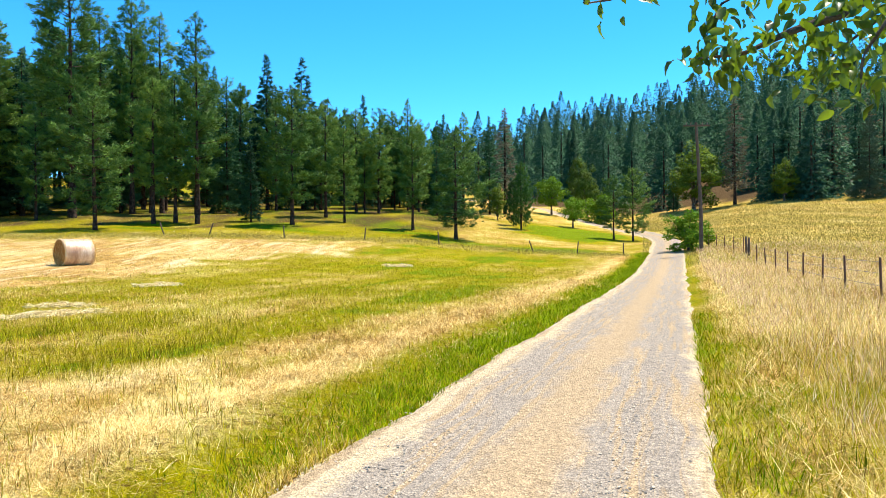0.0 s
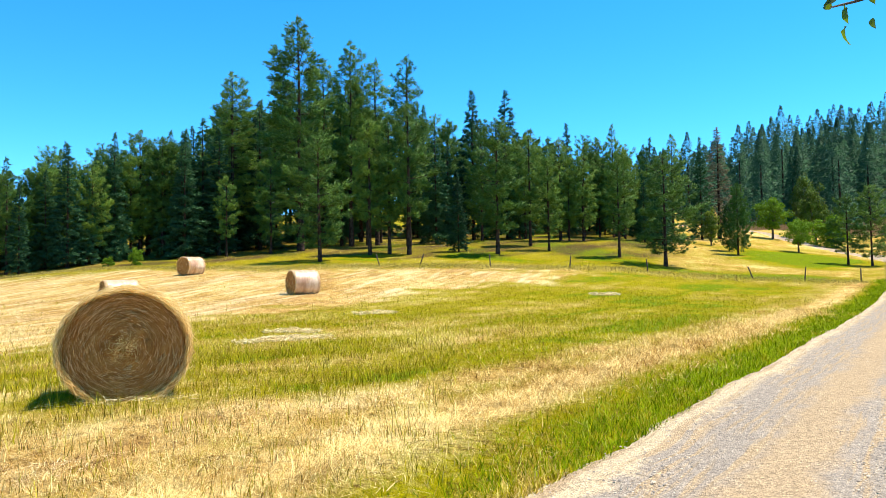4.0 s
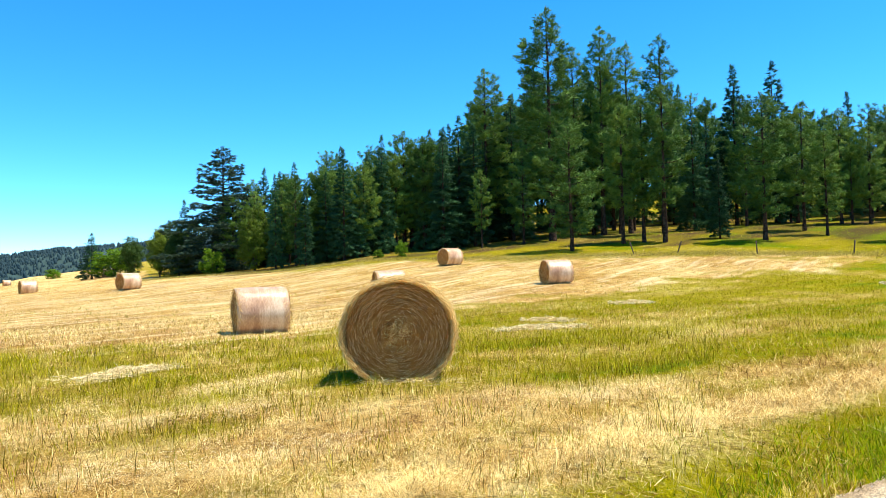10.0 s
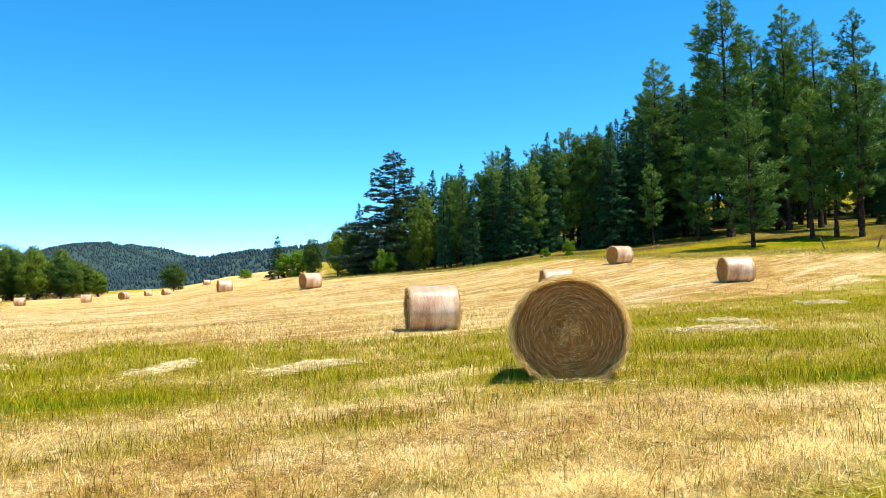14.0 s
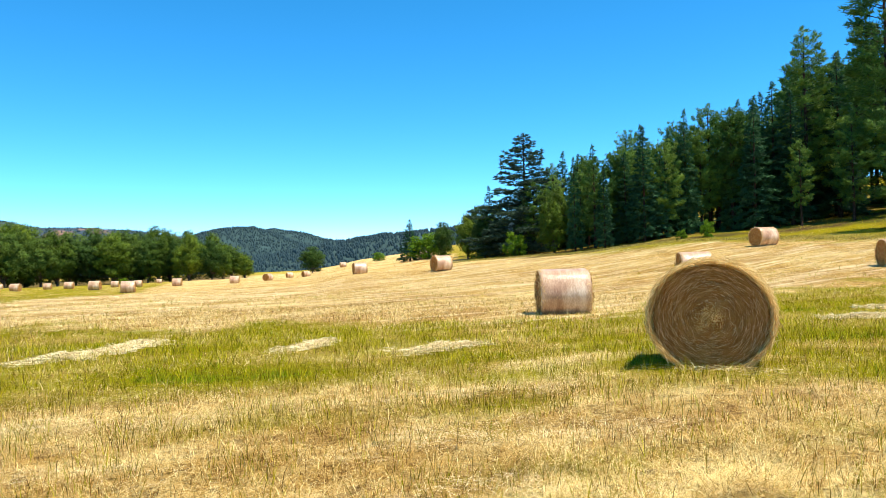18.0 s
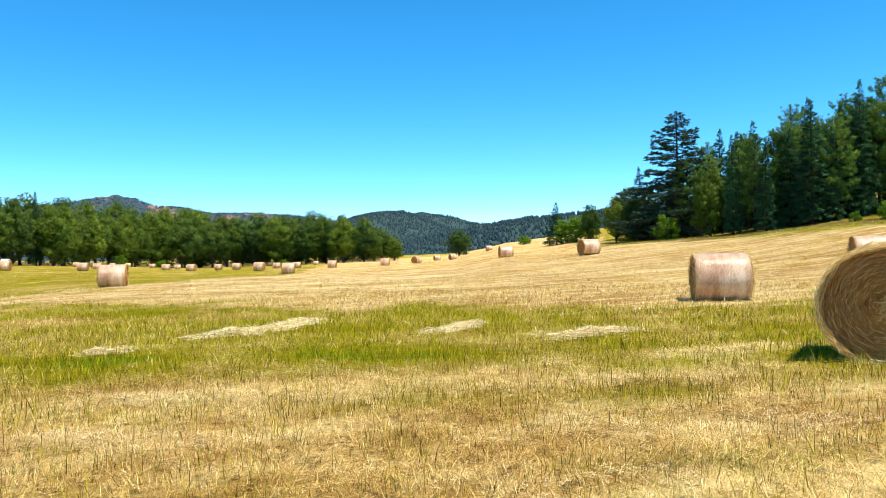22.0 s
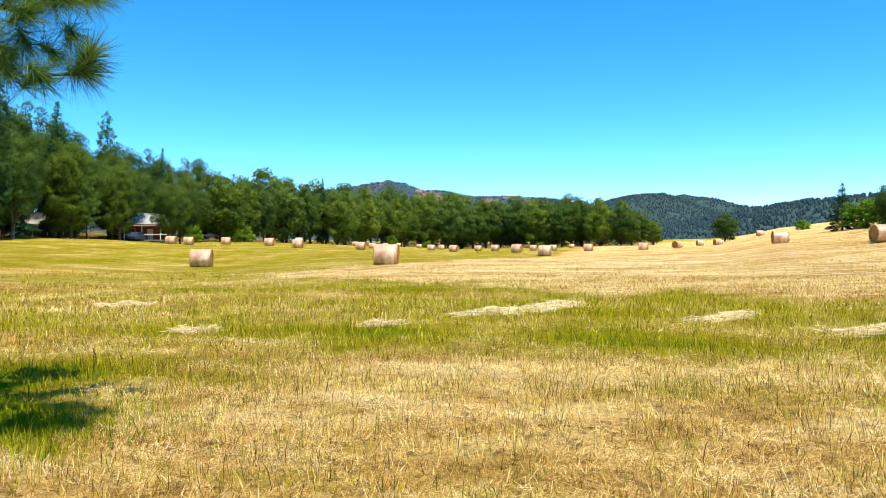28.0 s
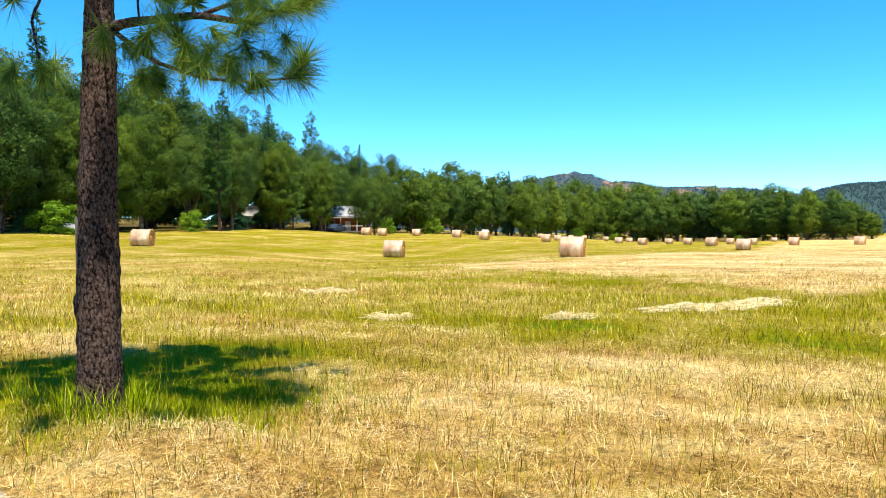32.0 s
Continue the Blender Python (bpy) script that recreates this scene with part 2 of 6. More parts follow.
def kites(base, way, length, width, rng):
    """Four-cornered leaves from base along way."""
    n = len(base)
    side = np.cross(way, rng.normal(size=(n, 3)))
    side /= np.linalg.norm(side, axis=1)[:, None] + 1e-9
    w = np.broadcast_to(np.asarray(width, float), (n,))[:, None] * 0.5
    l = np.broadcast_to(np.asarray(length, float), (n,))[:, None]
    mid = base + way * l * 0.5
    v = np.stack([base, mid - side * w, base + way * l, mid + side * w], 1).reshape(-1, 3)
    return v, np.arange(n * 4).reshape(-1, 4)


def unit(v):
    return v / (np.linalg.norm(v, axis=-1, keepdims=True) + 1e-9)


# ---------------------------------------------------------------- materials
def material(name, rough=0.85):
    m = bpy.data.materials.new(name)
    m.use_nodes = True
    nt = m.node_tree
    b = nt.nodes["Principled BSDF"]
    b.inputs["Roughness"].default_value = rough
    b.inputs["Specular IOR Level"].default_value = 0.25
    return m, nt, b


def add(nt, kind, **values):
    n = nt.nodes.new("ShaderNode" + kind)
    for key, value in values.items():
        if key.startswith("in_"):
            key = key[3:]
            slot = n.inputs[int(key)] if key.isdigit() else n.inputs[key.replace("_", " ")]
            if hasattr(value, "is_linked"):
                nt.links.new(value, slot)
            else:
                slot.default_value = value
        elif key == "operation":
            n.operation = value
        elif key == "attribute_name":
            n.attribute_name = value
        elif key == "data_type":
            n.data_type = value
        elif key == "blend_type":
            n.blend_type = value
        elif key == "wave_type":
            n.wave_type = value
    return n


def ramp(nt, fac, stops):
    n = nt.nodes.new("ShaderNodeValToRGB")
    el = n.color_ramp.elements
    while len(el) < len(stops):
        el.new(0.5)
    for e, (p, c) in zip(el, stops):
        e.position, e.color = p, (*c, 1)
    nt.links.new(fac, n.inputs[0])
    return n.outputs[0]


def mixc(nt, fac, a, b, how="MIX"):
    n = nt.nodes.new("ShaderNodeMix")
    n.data_type, n.blend_type = "RGBA", how
    for slot, value in ((n.inputs[0], fac), (n.inputs[6], a), (n.inputs[7], b)):
        if hasattr(value, "is_linked"):
            nt.links.new(value, slot)
        elif isinstance(value, tuple):
            slot.default_value = (*value, 1)
        else:
            slot.default_value = value
    return n.outputs[2]


def coords(nt):
    return add(nt, "NewGeometry").outputs["Position"]


def local(nt):
    return add(nt, "TexCoord").outputs["Object"]


def noise_tex(nt, where, scale, detail=4.0, rough=0.55, stretch=None):
    if stretch:
        where = add(nt, "Mapping", in_Vector=where, in_Scale=stretch).outputs[0]
    return add(nt, "TexNoise", in_Vector=where, in_Scale=scale, in_Detail=detail, in_Roughness=rough).outputs[0]


def bump(nt, b, height, strength, distance):
    n = add(nt, "Bump", in_Height=height, in_Strength=strength, in_Distance=distance)
    nt.links.new(n.outputs[0], b.inputs["Normal"])


def upward(nt, shaders, share):
    """Turns the shading of fine blades towards the sky, as a dense sward scatters light."""
    n = add(nt, "NewGeometry").outputs["Normal"]
    mix = nt.nodes.new("ShaderNodeMix")
    mix.data_type = "VECTOR"
    mix.inputs[0].default_value = share
    nt.links.new(n, mix.inputs[4])
    mix.inputs[5].default_value = (0.0, 0.0, 1.0)
    v = add(nt, "VectorMath", operation="NORMALIZE", in_0=mix.outputs[1])
    for sh in shaders:
        nt.links.new(v.outputs[0], sh.inputs["Normal"])


def leafy(name, dark, mid, light, through_light=0.2, patch=0.35, rough=0.6, puffed=0.0, tree_share=0.35, speckle=0.4):
    """Foliage: colour by leaf, by tree and by clump; light passes through. puffed: how far leaves shade as the clump that holds them."""
    m, nt, b = material(name, rough)
    b.inputs["Specular IOR Level"].default_value = 0.1
    geo = add(nt, "NewGeometry")
    tree = add(nt, "ObjectInfo").outputs["Random"]
    big = noise_tex(nt, geo.outputs["Position"], patch, 3)
    f = add(nt, "Math", operation="MULTIPLY_ADD", in_0=geo.outputs["Random Per Island"], in_1=speckle, in_2=add(nt, "Math", operation="MULTIPLY_ADD", in_0=big, in_1=0.7, in_2=0.15 - 0.5 * speckle).outputs[0])
    f2 = add(nt, "Math", operation="MULTIPLY_ADD", in_0=tree, in_1=tree_share, in_2=add(nt, "Math", operation="ADD", in_0=f.outputs[0], in_1=-0.5 * tree_share).outputs[0])
    col = ramp(nt, f2.outputs[0], [(0.1, dark), (0.5, mid), (0.95, light)])
    nt.links.new(col, b.inputs["Base Color"])
    tr = add(nt, "BsdfTranslucent", in_Color=col)
    mix = add(nt, "MixShader", in_0=through_light)
    if puffed:
        turn = add(nt, "VectorTransform", in_Vector=add(nt, "Attribute", attribute_name="puff").outputs["Vector"])
        turn.vector_type, turn.convert_from, turn.convert_to = "NORMAL", "OBJECT", "WORLD"
        vm = nt.nodes.new("ShaderNodeMix")
        vm.data_type = "VECTOR"
        vm.inputs[0].default_value = puffed
        nt.links.new(geo.outputs["Normal"], vm.inputs[4])
        nt.links.new(turn.outputs[0], vm.inputs[5])
        nt.links.new(add(nt, "VectorMath", operation="NORMALIZE", in_0=vm.outputs[1]).outputs[0], b.inputs["Normal"])
    nt.links.new(b.outputs[0], mix.inputs[1])
    nt.links.new(tr.outputs[0], mix.inputs[2])
    nt.links.new(mix.outputs[0], nt.nodes["Material Output"].inputs[0])
    return m


GREEN_A, GREEN_B = (0.13, 0.125, 0.001), (0.49, 0.42, 0.003)
STRAW_A, STRAW_B, STRAW_C = (0.15, 0.066, 0.012), (0.66, 0.40, 0.105), (1.0, 0.82, 0.37)


def sward(name, per_blade):
    m, nt, b = material(name, 0.95)
    b.inputs["Specular IOR Level"].default_value = 0.03
    where = coords(nt)
    dry = add(nt, "Attribute", attribute_name="dry").outputs["Fac"]
    fine = noise_tex(nt, where, 9.0, 6, 0.7)
    if per_blade:
        pick = add(nt, "NewGeometry").outputs["Random Per Island"]
    else:
        pick = noise_tex(nt, where, 34.0, 3, 0.7)
    lane = add(nt, "Mapping", in_Vector=where, in_Rotation=(0, 0, radians(17.7)), in_Scale=(1.0, 0.45, 1.0)).outputs[0]
    both = add(nt, "Math", operation="MULTIPLY_ADD", in_0=noise_tex(nt, lane, 0.28, 3, 0.6), in_1=0.5, in_2=add(nt, "Math", operation="MULTIPLY", in_0=noise_tex(nt, lane, 1.7, 5, 0.65), in_1=0.5).outputs[0])
    mid = add(nt, "MapRange", in_0=both.outputs[0], in_1=0.37, in_2=0.62, in_3=0.0 if per_blade else 0.09, in_4=0.55 if per_blade else 0.46)
    straw = ramp(nt, add(nt, "Math", operation="MULTIPLY_ADD", in_0=pick, in_1=0.8, in_2=mid.outputs[0]).outputs[0],
                 [(0.30, STRAW_A), (0.62, STRAW_B), (0.98, STRAW_C)])
    green = ramp(nt, add(nt, "Math", operation="MULTIPLY_ADD", in_0=pick, in_1=0.65, in_2=add(nt, "Math", operation="MULTIPLY", in_0=mid.outputs[0], in_1=0.55).outputs[0]).outputs[0], [(0.1, GREEN_A), (0.9, GREEN_B)])
    lush = ramp(nt, pick, [(0.1, (0.06, 0.11, 0.001)), (0.9, (0.27, 0.36, 0.003))])
    green = mixc(nt, add(nt, "MapRange", in_0=dry, in_1=0.03, in_2=0.14).outputs[0], lush, green)
    lift = add(nt, "Math", operation="MULTIPLY_ADD", in_0=fine, in_1=1.0, in_2=add(nt, "Math", operation="ADD", in_0=dry, in_1=-0.5).outputs[0])
    if per_blade:
        lift = add(nt, "Math", operation="MULTIPLY_ADD", in_0=add(nt, "Math", operation="FRACT", in_0=add(nt, "Math", operation="MULTIPLY", in_0=pick, in_1=17.3).outputs[0]).outputs[0],
                   in_1=0.6, in_2=add(nt, "Math", operation="ADD", in_0=dry, in_1=-0.3).outputs[0])
    f = add(nt, "MapRange", in_0=lift.outputs[0], in_1=0.2, in_2=0.8)
    col = mixc(nt, f.outputs[0], green, straw)
    nt.links.new(col, b.inputs["Base Color"])
    if per_blade:
        upward(nt, [b], 0.5)
        tr = add(nt, "BsdfTranslucent", in_Color=col)
        mix = add(nt, "MixShader", in_0=0.22)
        nt.links.new(b.outputs[0], mix.inputs[1])
        nt.links.new(tr.outputs[0], mix.inputs[2])
        nt.links.new(mix.outputs[0], nt.nodes["Material Output"].inputs[0])
    else:
        h = add(nt, "Math", operation="ADD", in_0=pick, in_1=fine)
        bump(nt, b, h.outputs[0], 1.0, 0.09)
        # brown soil and thatch, with the shade between stems put into the colour
        shade_gap = add(nt, "MapRange", in_0=noise_tex(nt, where, 5.5, 7, 0.8), in_1=0.50, in_2=0.36)
        col = mixc(nt, add(nt, "Math", operation="MULTIPLY", in_0=shade_gap.outputs[0], in_1=0.82).outputs[0], col, (0.12, 0.060, 0.014))
        lane = add(nt, "Mapping", in_Vector=where, in_Rotation=(0, 0, radians(17.7)), in_Scale=(1.0, 0.09, 1.0)).outputs[0]
        worn = add(nt, "MapRange", in_0=noise_tex(nt, lane, 0.5, 5, 0.7), in_1=0.53, in_2=0.72)
        worn = add(nt, "Math", operation="MULTIPLY", in_0=worn.outputs[0], in_1=add(nt, "Math", operation="MULTIPLY", in_0=dry, in_1=0.7).outputs[0])
        trod = add(nt, "Math", operation="MULTIPLY", in_0=add(nt, "Attribute", attribute_name="lane").outputs["Fac"], in_1=add(nt, "MapRange", in_0=fine, in_1=0.3, in_2=0.6).outputs[0])
        worn = add(nt, "Math", operation="MAXIMUM", in_0=worn.outputs[0], in_1=trod.outputs[0])
        col = mixc(nt, worn.outputs[0], col, (0.46, 0.25, 0.11))
        field = add(nt, "Attribute", attribute_name="field").outputs["Fac"]
        run = add(nt, "Mapping", in_Vector=where, in_Rotation=(0, 0, radians(-64)), in_Scale=(1.0, 0.07, 1.0)).outputs[0]
        bare = add(nt, "MapRange", in_0=noise_tex(nt, run, 0.75, 5, 0.65), in_1=0.5, in_2=0.66)
        col = mixc(nt, add(nt, "Math", operation="MULTIPLY", in_0=field, in_1=add(nt, "Math", operation="MULTIPLY", in_0=bare.outputs[0], in_1=0.5).outputs[0]).outputs[0], col, (0.50, 0.28, 0.10))
        heap = add(nt, "MapRange", in_0=noise_tex(nt, run, 1.3, 5, 0.7), in_1=0.52, in_2=0.64)
        col = mixc(nt, add(nt, "Math", operation="MULTIPLY", in_0=field, in_1=add(nt, "Math", operation="MULTIPLY", in_0=heap.outputs[0], in_1=0.75).outputs[0]).outputs[0], col, (0.98, 0.80, 0.46))
        # brown litter, dark enough to hold the shade under the trees too
        duff = add(nt, "Attribute", attribute_name="duff").outputs["Fac"]
        litter_shade = ramp(nt, fine, [(0.3, (0.05, 0.03, 0.014)), (0.7, (0.13, 0.085, 0.04))])
        col = mixc(nt, duff, col, litter_shade)
        nt.links.new(col, b.inputs["Base Color"])
    return m


def gravel_mat():
    m, nt, b = material("gravel", 0.95)
    b.inputs["Specular IOR Level"].default_value = 0.08
    where = coords(nt)
    u = add(nt, "Attribute", attribute_name="across").outputs["Fac"]
    w = add(nt, "Attribute", attribute_name="along").outputs["Fac"]
    lane = add(nt, "CombineXYZ", in_X=add(nt, "Math", operation="MULTIPLY", in_0=u, in_1=26.0).outputs[0], in_Y=add(nt, "Math", operation="MULTIPLY", in_0=w, in_1=0.35).outputs[0]).outputs[0]
    streak = noise_tex(nt, lane, 1.0, 4, 0.6)
    n = noise_tex(nt, where, 1.3, 5, 0.65)
    uu = add(nt, "Math", operation="MULTIPLY_ADD", in_0=n, in_1=0.26, in_2=add(nt, "Math", operation="ADD", in_0=u, in_1=-0.13).outputs[0])
    sand, grey, pale = (0.42, 0.315, 0.195), (0.33, 0.285, 0.235), (0.54, 0.435, 0.285)
    base = ramp(nt, uu.outputs[0], [(0.0, pale), (0.12, pale), (0.18, grey), (0.38, grey), (0.47, sand), (0.58, sand), (0.66, grey), (0.90, grey), (0.955, pale), (1.0, pale)])
    base = mixc(nt, add(nt, "MapRange", in_0=streak, in_1=0.5, in_2=0.6).outputs[0], base, sand)
    base = mixc(nt, add(nt, "MapRange", in_0=noise_tex(nt, lane, 2.3, 4, 0.6), in_1=0.58, in_2=0.85).outputs[0], base, pale)
    stone = add(nt, "TexVoronoi", in_Vector=where, in_Scale=60.0)
    speck = ramp(nt, stone.outputs["Color"], [(0.0, (0.5, 0.5, 0.52)), (1.0, (1.5, 1.47, 1.4))])
    col = mixc(nt, 0.8, base, speck, "MULTIPLY")
    coarse = ramp(nt, noise_tex(nt, where, 16.0, 6, 0.75), [(0.32, (0.6, 0.59, 0.58)), (0.55, (1.0, 1.0, 1.0)), (0.72, (1.3, 1.27, 1.2))])
    col = mixc(nt, 0.85, col, coarse, "MULTIPLY")
    nt.links.new(col, b.inputs["Base Color"])
    bump(nt, b, add(nt, "Math", operation="ADD", in_0=stone.outputs["Distance"], in_1=noise_tex(nt, where, 40, 4, 0.7)).outputs[0], 0.8, 0.02)
    return m


def stone_mat():
    m, nt, b = material("pebble", 0.85)
    col = ramp(nt, add(nt, "NewGeometry").outputs["Random Per Island"], [(0, (0.14, 0.125, 0.11)), (0.5, (0.30, 0.26, 0.21)), (1, (0.48, 0.42, 0.33))])
    nt.links.new(col, b.inputs["Base Color"])
    return m


def bark_mat(name, a, c, scale=14.0):
    """Scaly bark: broken plates with ragged dark fissures and pale flecks."""
    m, nt, b = material(name, 0.95)
    b.inputs["Specular IOR Level"].default_value = 0.1
    where = local(nt)
    n = noise_tex(nt, where, scale * 2.2, 6, 0.8)
    big = noise_tex(nt, where, scale * 0.25, 4, 0.6)
    warp = add(nt, "TexNoise", in_Vector=where, in_Scale=scale * 0.9, in_Detail=5.0).outputs["Color"]
    bent = add(nt, "VectorMath", operation="ADD", in_0=where, in_1=add(nt, "VectorMath", operation="MULTIPLY", in_0=warp, in_1=(1.7 / scale, 1.7 / scale, 2.6 / scale)).outputs[0]).outputs[0]
    v = nt.nodes.new("ShaderNodeTexVoronoi")
    v.feature = "F1"
    v.inputs["Scale"].default_value = scale
    nt.links.new(add(nt, "Mapping", in_Vector=bent, in_Scale=(1, 1, 0.55)).outputs[0], v.inputs["Vector"])
    plate = add(nt, "MapRange", in_0=v.outputs["Distance"], in_1=0.75, in_2=0.25)
    mix = add(nt, "Math", operation="MULTIPLY_ADD", in_0=plate.outputs[0], in_1=0.35, in_2=add(nt, "Math", operation="MULTIPLY_ADD", in_0=n, in_1=0.55, in_2=add(nt, "Math", operation="MULTIPLY", in_0=big, in_1=0.3).outputs[0]).outputs[0])
    tone = ramp(nt, mix.outputs[0], [(0.42, c), (0.55, tuple(x * 0.6 for x in a)), (0.68, tuple(x * 0.9 for x in a)), (0.88, tuple(x * 1.6 for x in a))])
    nt.links.new(tone, b.inputs["Base Color"])
    bump(nt, b, add(nt, "Math", operation="MULTIPLY_ADD", in_0=plate.outputs[0], in_1=0.8, in_2=n).outputs[0], 1.0, 0.025)
    return m


def hay_mat(name, a, b_, c):
    m, nt, b = material(name, 0.9)
    where = local(nt)
    n = noise_tex(nt, where, 5.0, 4)
    fine = noise_tex(nt, where, 60.0, 4, 0.7)
    f = add(nt, "Math", operation="MULTIPLY_ADD", in_0=n, in_1=0.5, in_2=add(nt, "Math", operation="MULTIPLY", in_0=fine, in_1=0.5).outputs[0])
    col = ramp(nt, f.outputs[0], [(0.3, a), (0.5, b_), (0.72, c)])
    nt.links.new(col, b.inputs["Base Color"])
    bump(nt, b, fine, 0.8, 0.03)
    return m


def strand_mat(name, a, b_, c, glow=0.0, sky_share=0.0):
    m, nt, b = material(name, 0.85)
    b.inputs["Specular IOR Level"].default_value = 0.05
    col = ramp(nt, add(nt, "NewGeometry").outputs["Random Per Island"], [(0.0, a), (0.5, b_), (1.0, c)])
    nt.links.new(col, b.inputs["Base Color"])
    if sky_share:
        upward(nt, [b], sky_share)
    if glow:
        tr = add(nt, "BsdfTranslucent", in_Color=col)
        mix = add(nt, "MixShader", in_0=glow)
        nt.links.new(b.outputs[0], mix.inputs[1])
        nt.links.new(tr.outputs[0], mix.inputs[2])
        nt.links.new(mix.outputs[0], nt.nodes["Material Output"].inputs[0])
    return m


def net_mat():
    """Pale plastic net wound round the roll, hay showing through in bands."""
    m, nt, b = material("net_wrap", 0.32)
    where = local(nt)
    bands = noise_tex(nt, where, 3.2, 3, 0.6, (1, 0.15, 0.15))
    fine = noise_tex(nt, where, 50.0, 3, 0.7, (1, 0.3, 0.3))
    n = noise_tex(nt, where, 3.0, 3)
    f = add(nt, "Math", operation="MULTIPLY_ADD", in_0=bands, in_1=0.7, in_2=add(nt, "Math", operation="MULTIPLY_ADD", in_0=fine, in_1=0.4, in_2=add(nt, "Math", operation="MULTIPLY", in_0=n, in_1=0.3).outputs[0]).outputs[0])
    col = ramp(nt, f.outputs[0], [(0.5, (0.30, 0.145, 0.075)), (0.68, (0.54, 0.335, 0.20)), (0.9, (0.84, 0.67, 0.48))])
    nt.links.new(col, b.inputs["Base Color"])
    b.inputs["Specular IOR Level"].default_value = 0.5
    bump(nt, b, fine, 0.5, 0.02)
    return m


def plain(name, colour, rough=0.6, metal=0.0, spread=0.25, scale=6.0):
    m, nt, b = material(name, rough)
    n = noise_tex(nt, local(nt), scale, 5, 0.6)
    lo, hi = tuple(x * (1 - spread) for x in colour), tuple(min(1, x * (1 + spread)) for x in colour)
    nt.links.new(ramp(nt, n, [(0.3, lo), (0.7, hi)]), b.inputs["Base Color"])
    b.inputs["Metallic"].default_value = metal
    return m


M_GROUND = sward("sward_ground", False)
M_BLADE = sward("grass_blade", True)
M_STEM = strand_mat("grass_stem", (0.060, 0.046, 0.003), (0.175, 0.138, 0.006), (0.38, 0.31, 0.016), 0.12, 0.3)
M_GREENSTEM = strand_mat("green_stem", (0.12, 0.118, 0.003), (0.31, 0.285, 0.005), (0.56, 0.48, 0.025), 0.2, 0.45)
M_SEED = strand_mat("seed_heads", (0.46, 0.26, 0.13), (0.74, 0.50, 0.27), (0.95, 0.78, 0.46), 0.3, 0.4)
M_FIELDSTRAW = strand_mat("field_straw", (0.60, 0.37, 0.14), (0.92, 0.68, 0.34), (1.0, 0.86, 0.50), 0.0, 0.7)
M_RANK = strand_mat("rank_grass", (0.12, 0.10, 0.020), (0.29, 0.235, 0.05), (0.50, 0.42, 0.12), 0.2, 0.3)
M_GRAVEL = gravel_mat()
M_PEBBLE = stone_mat()
M_BARK = bark_mat("pine_bark", (0.145, 0.098, 0.080), (0.010, 0.005, 0.004), 46.0)
M_BARK_FAR = bark_mat("conifer_bark", (0.075, 0.048, 0.034), (0.025, 0.016, 0.012), 5.0)
M_BARK_GREY = bark_mat("broadleaf_bark", (0.16, 0.13, 0.10), (0.05, 0.04, 0.03), 6.0)
M_PINE = leafy("pine_needles", (0.024, 0.072, 0.020), (0.115, 0.235, 0.036), (0.31, 0.45, 0.06), 0.15, 0.5, puffed=0.65, speckle=0.3)
M_FIR = leafy("fir_needles", (0.012, 0.046, 0.024), (0.042, 0.130, 0.050), (0.11, 0.24, 0.070), 0.12, 0.4, puffed=0.65, speckle=0.3)
# dark tones raised and blued: hillside haze put into the needle colour
M_HILLFIR = leafy("hill_fir_needles", (0.026, 0.080, 0.044), (0.050, 0.135, 0.064), (0.085, 0.195, 0.078), 0.12, 0.06, puffed=0.8, speckle=0.25)
M_CEDAR = leafy("cedar_sprays", (0.014, 0.055, 0.014), (0.045, 0.13, 0.022), (0.11, 0.23, 0.03), 0.14, 0.8, puffed=0.55)
M_SPRUCE = leafy("spruce_needles", (0.018, 0.045, 0.030), (0.060, 0.105, 0.060), (0.15, 0.205, 0.10), 0.14, 0.6, puffed=0.5)
M_GREYFIR = leafy("sparse_needles", (0.06, 0.065, 0.045), (0.14, 0.135, 0.085), (0.26, 0.23, 0.15), puffed=0.3)
M_LEAF = leafy("broad_leaves", (0.024, 0.058, 0.007), (0.098, 0.168, 0.014), (0.25, 0.33, 0.022), 0.13, 0.25, puffed=0.75, speckle=0.2)
M_LEAF_DARK = leafy("dark_leaves", (0.016, 0.046, 0.010), (0.064, 0.128, 0.020), (0.18, 0.265, 0.030), 0.14, 0.25, puffed=0.75, speckle=0.2)
M_LEAF_BRIGHT = leafy("bright_leaves", (0.05, 0.12, 0.006), (0.15, 0.28, 0.012), (0.30, 0.44, 0.03), 0.32, 0.6, puffed=0.45)
M_HAY = hay_mat("hay_end", (0.26, 0.095, 0.018), (0.46, 0.21, 0.05), (0.66, 0.38, 0.11))
M_HAYSIDE = hay_mat("hay_side", (0.46, 0.30, 0.11), (0.70, 0.50, 0.22), (0.90, 0.72, 0.38))
M_STRAND = strand_mat("hay_strands", (0.24, 0.115, 0.03), (0.46, 0.27, 0.085), (0.78, 0.56, 0.24))
M_COIL = strand_mat("coil_straw", (0.34, 0.135, 0.03), (0.60, 0.30, 0.085), (0.95, 0.66, 0.32))
# pale straw, brightened further: sun catching the rim is put into the colour
M_RIM = strand_mat("rim_straw", (0.52, 0.32, 0.09), (0.80, 0.59, 0.24), (1.0, 0.84, 0.46), glow=0.5)
M_NET = net_mat()
M_WOOD = plain("weathered_post", (0.10, 0.075, 0.055), 0.9)
M_RUST = plain("rusty_steel", (0.15, 0.08, 0.055), 0.7, 0.3)
M_WIRE = plain("fence_wire", (0.20, 0.17, 0.15), 0.5, 0.6)
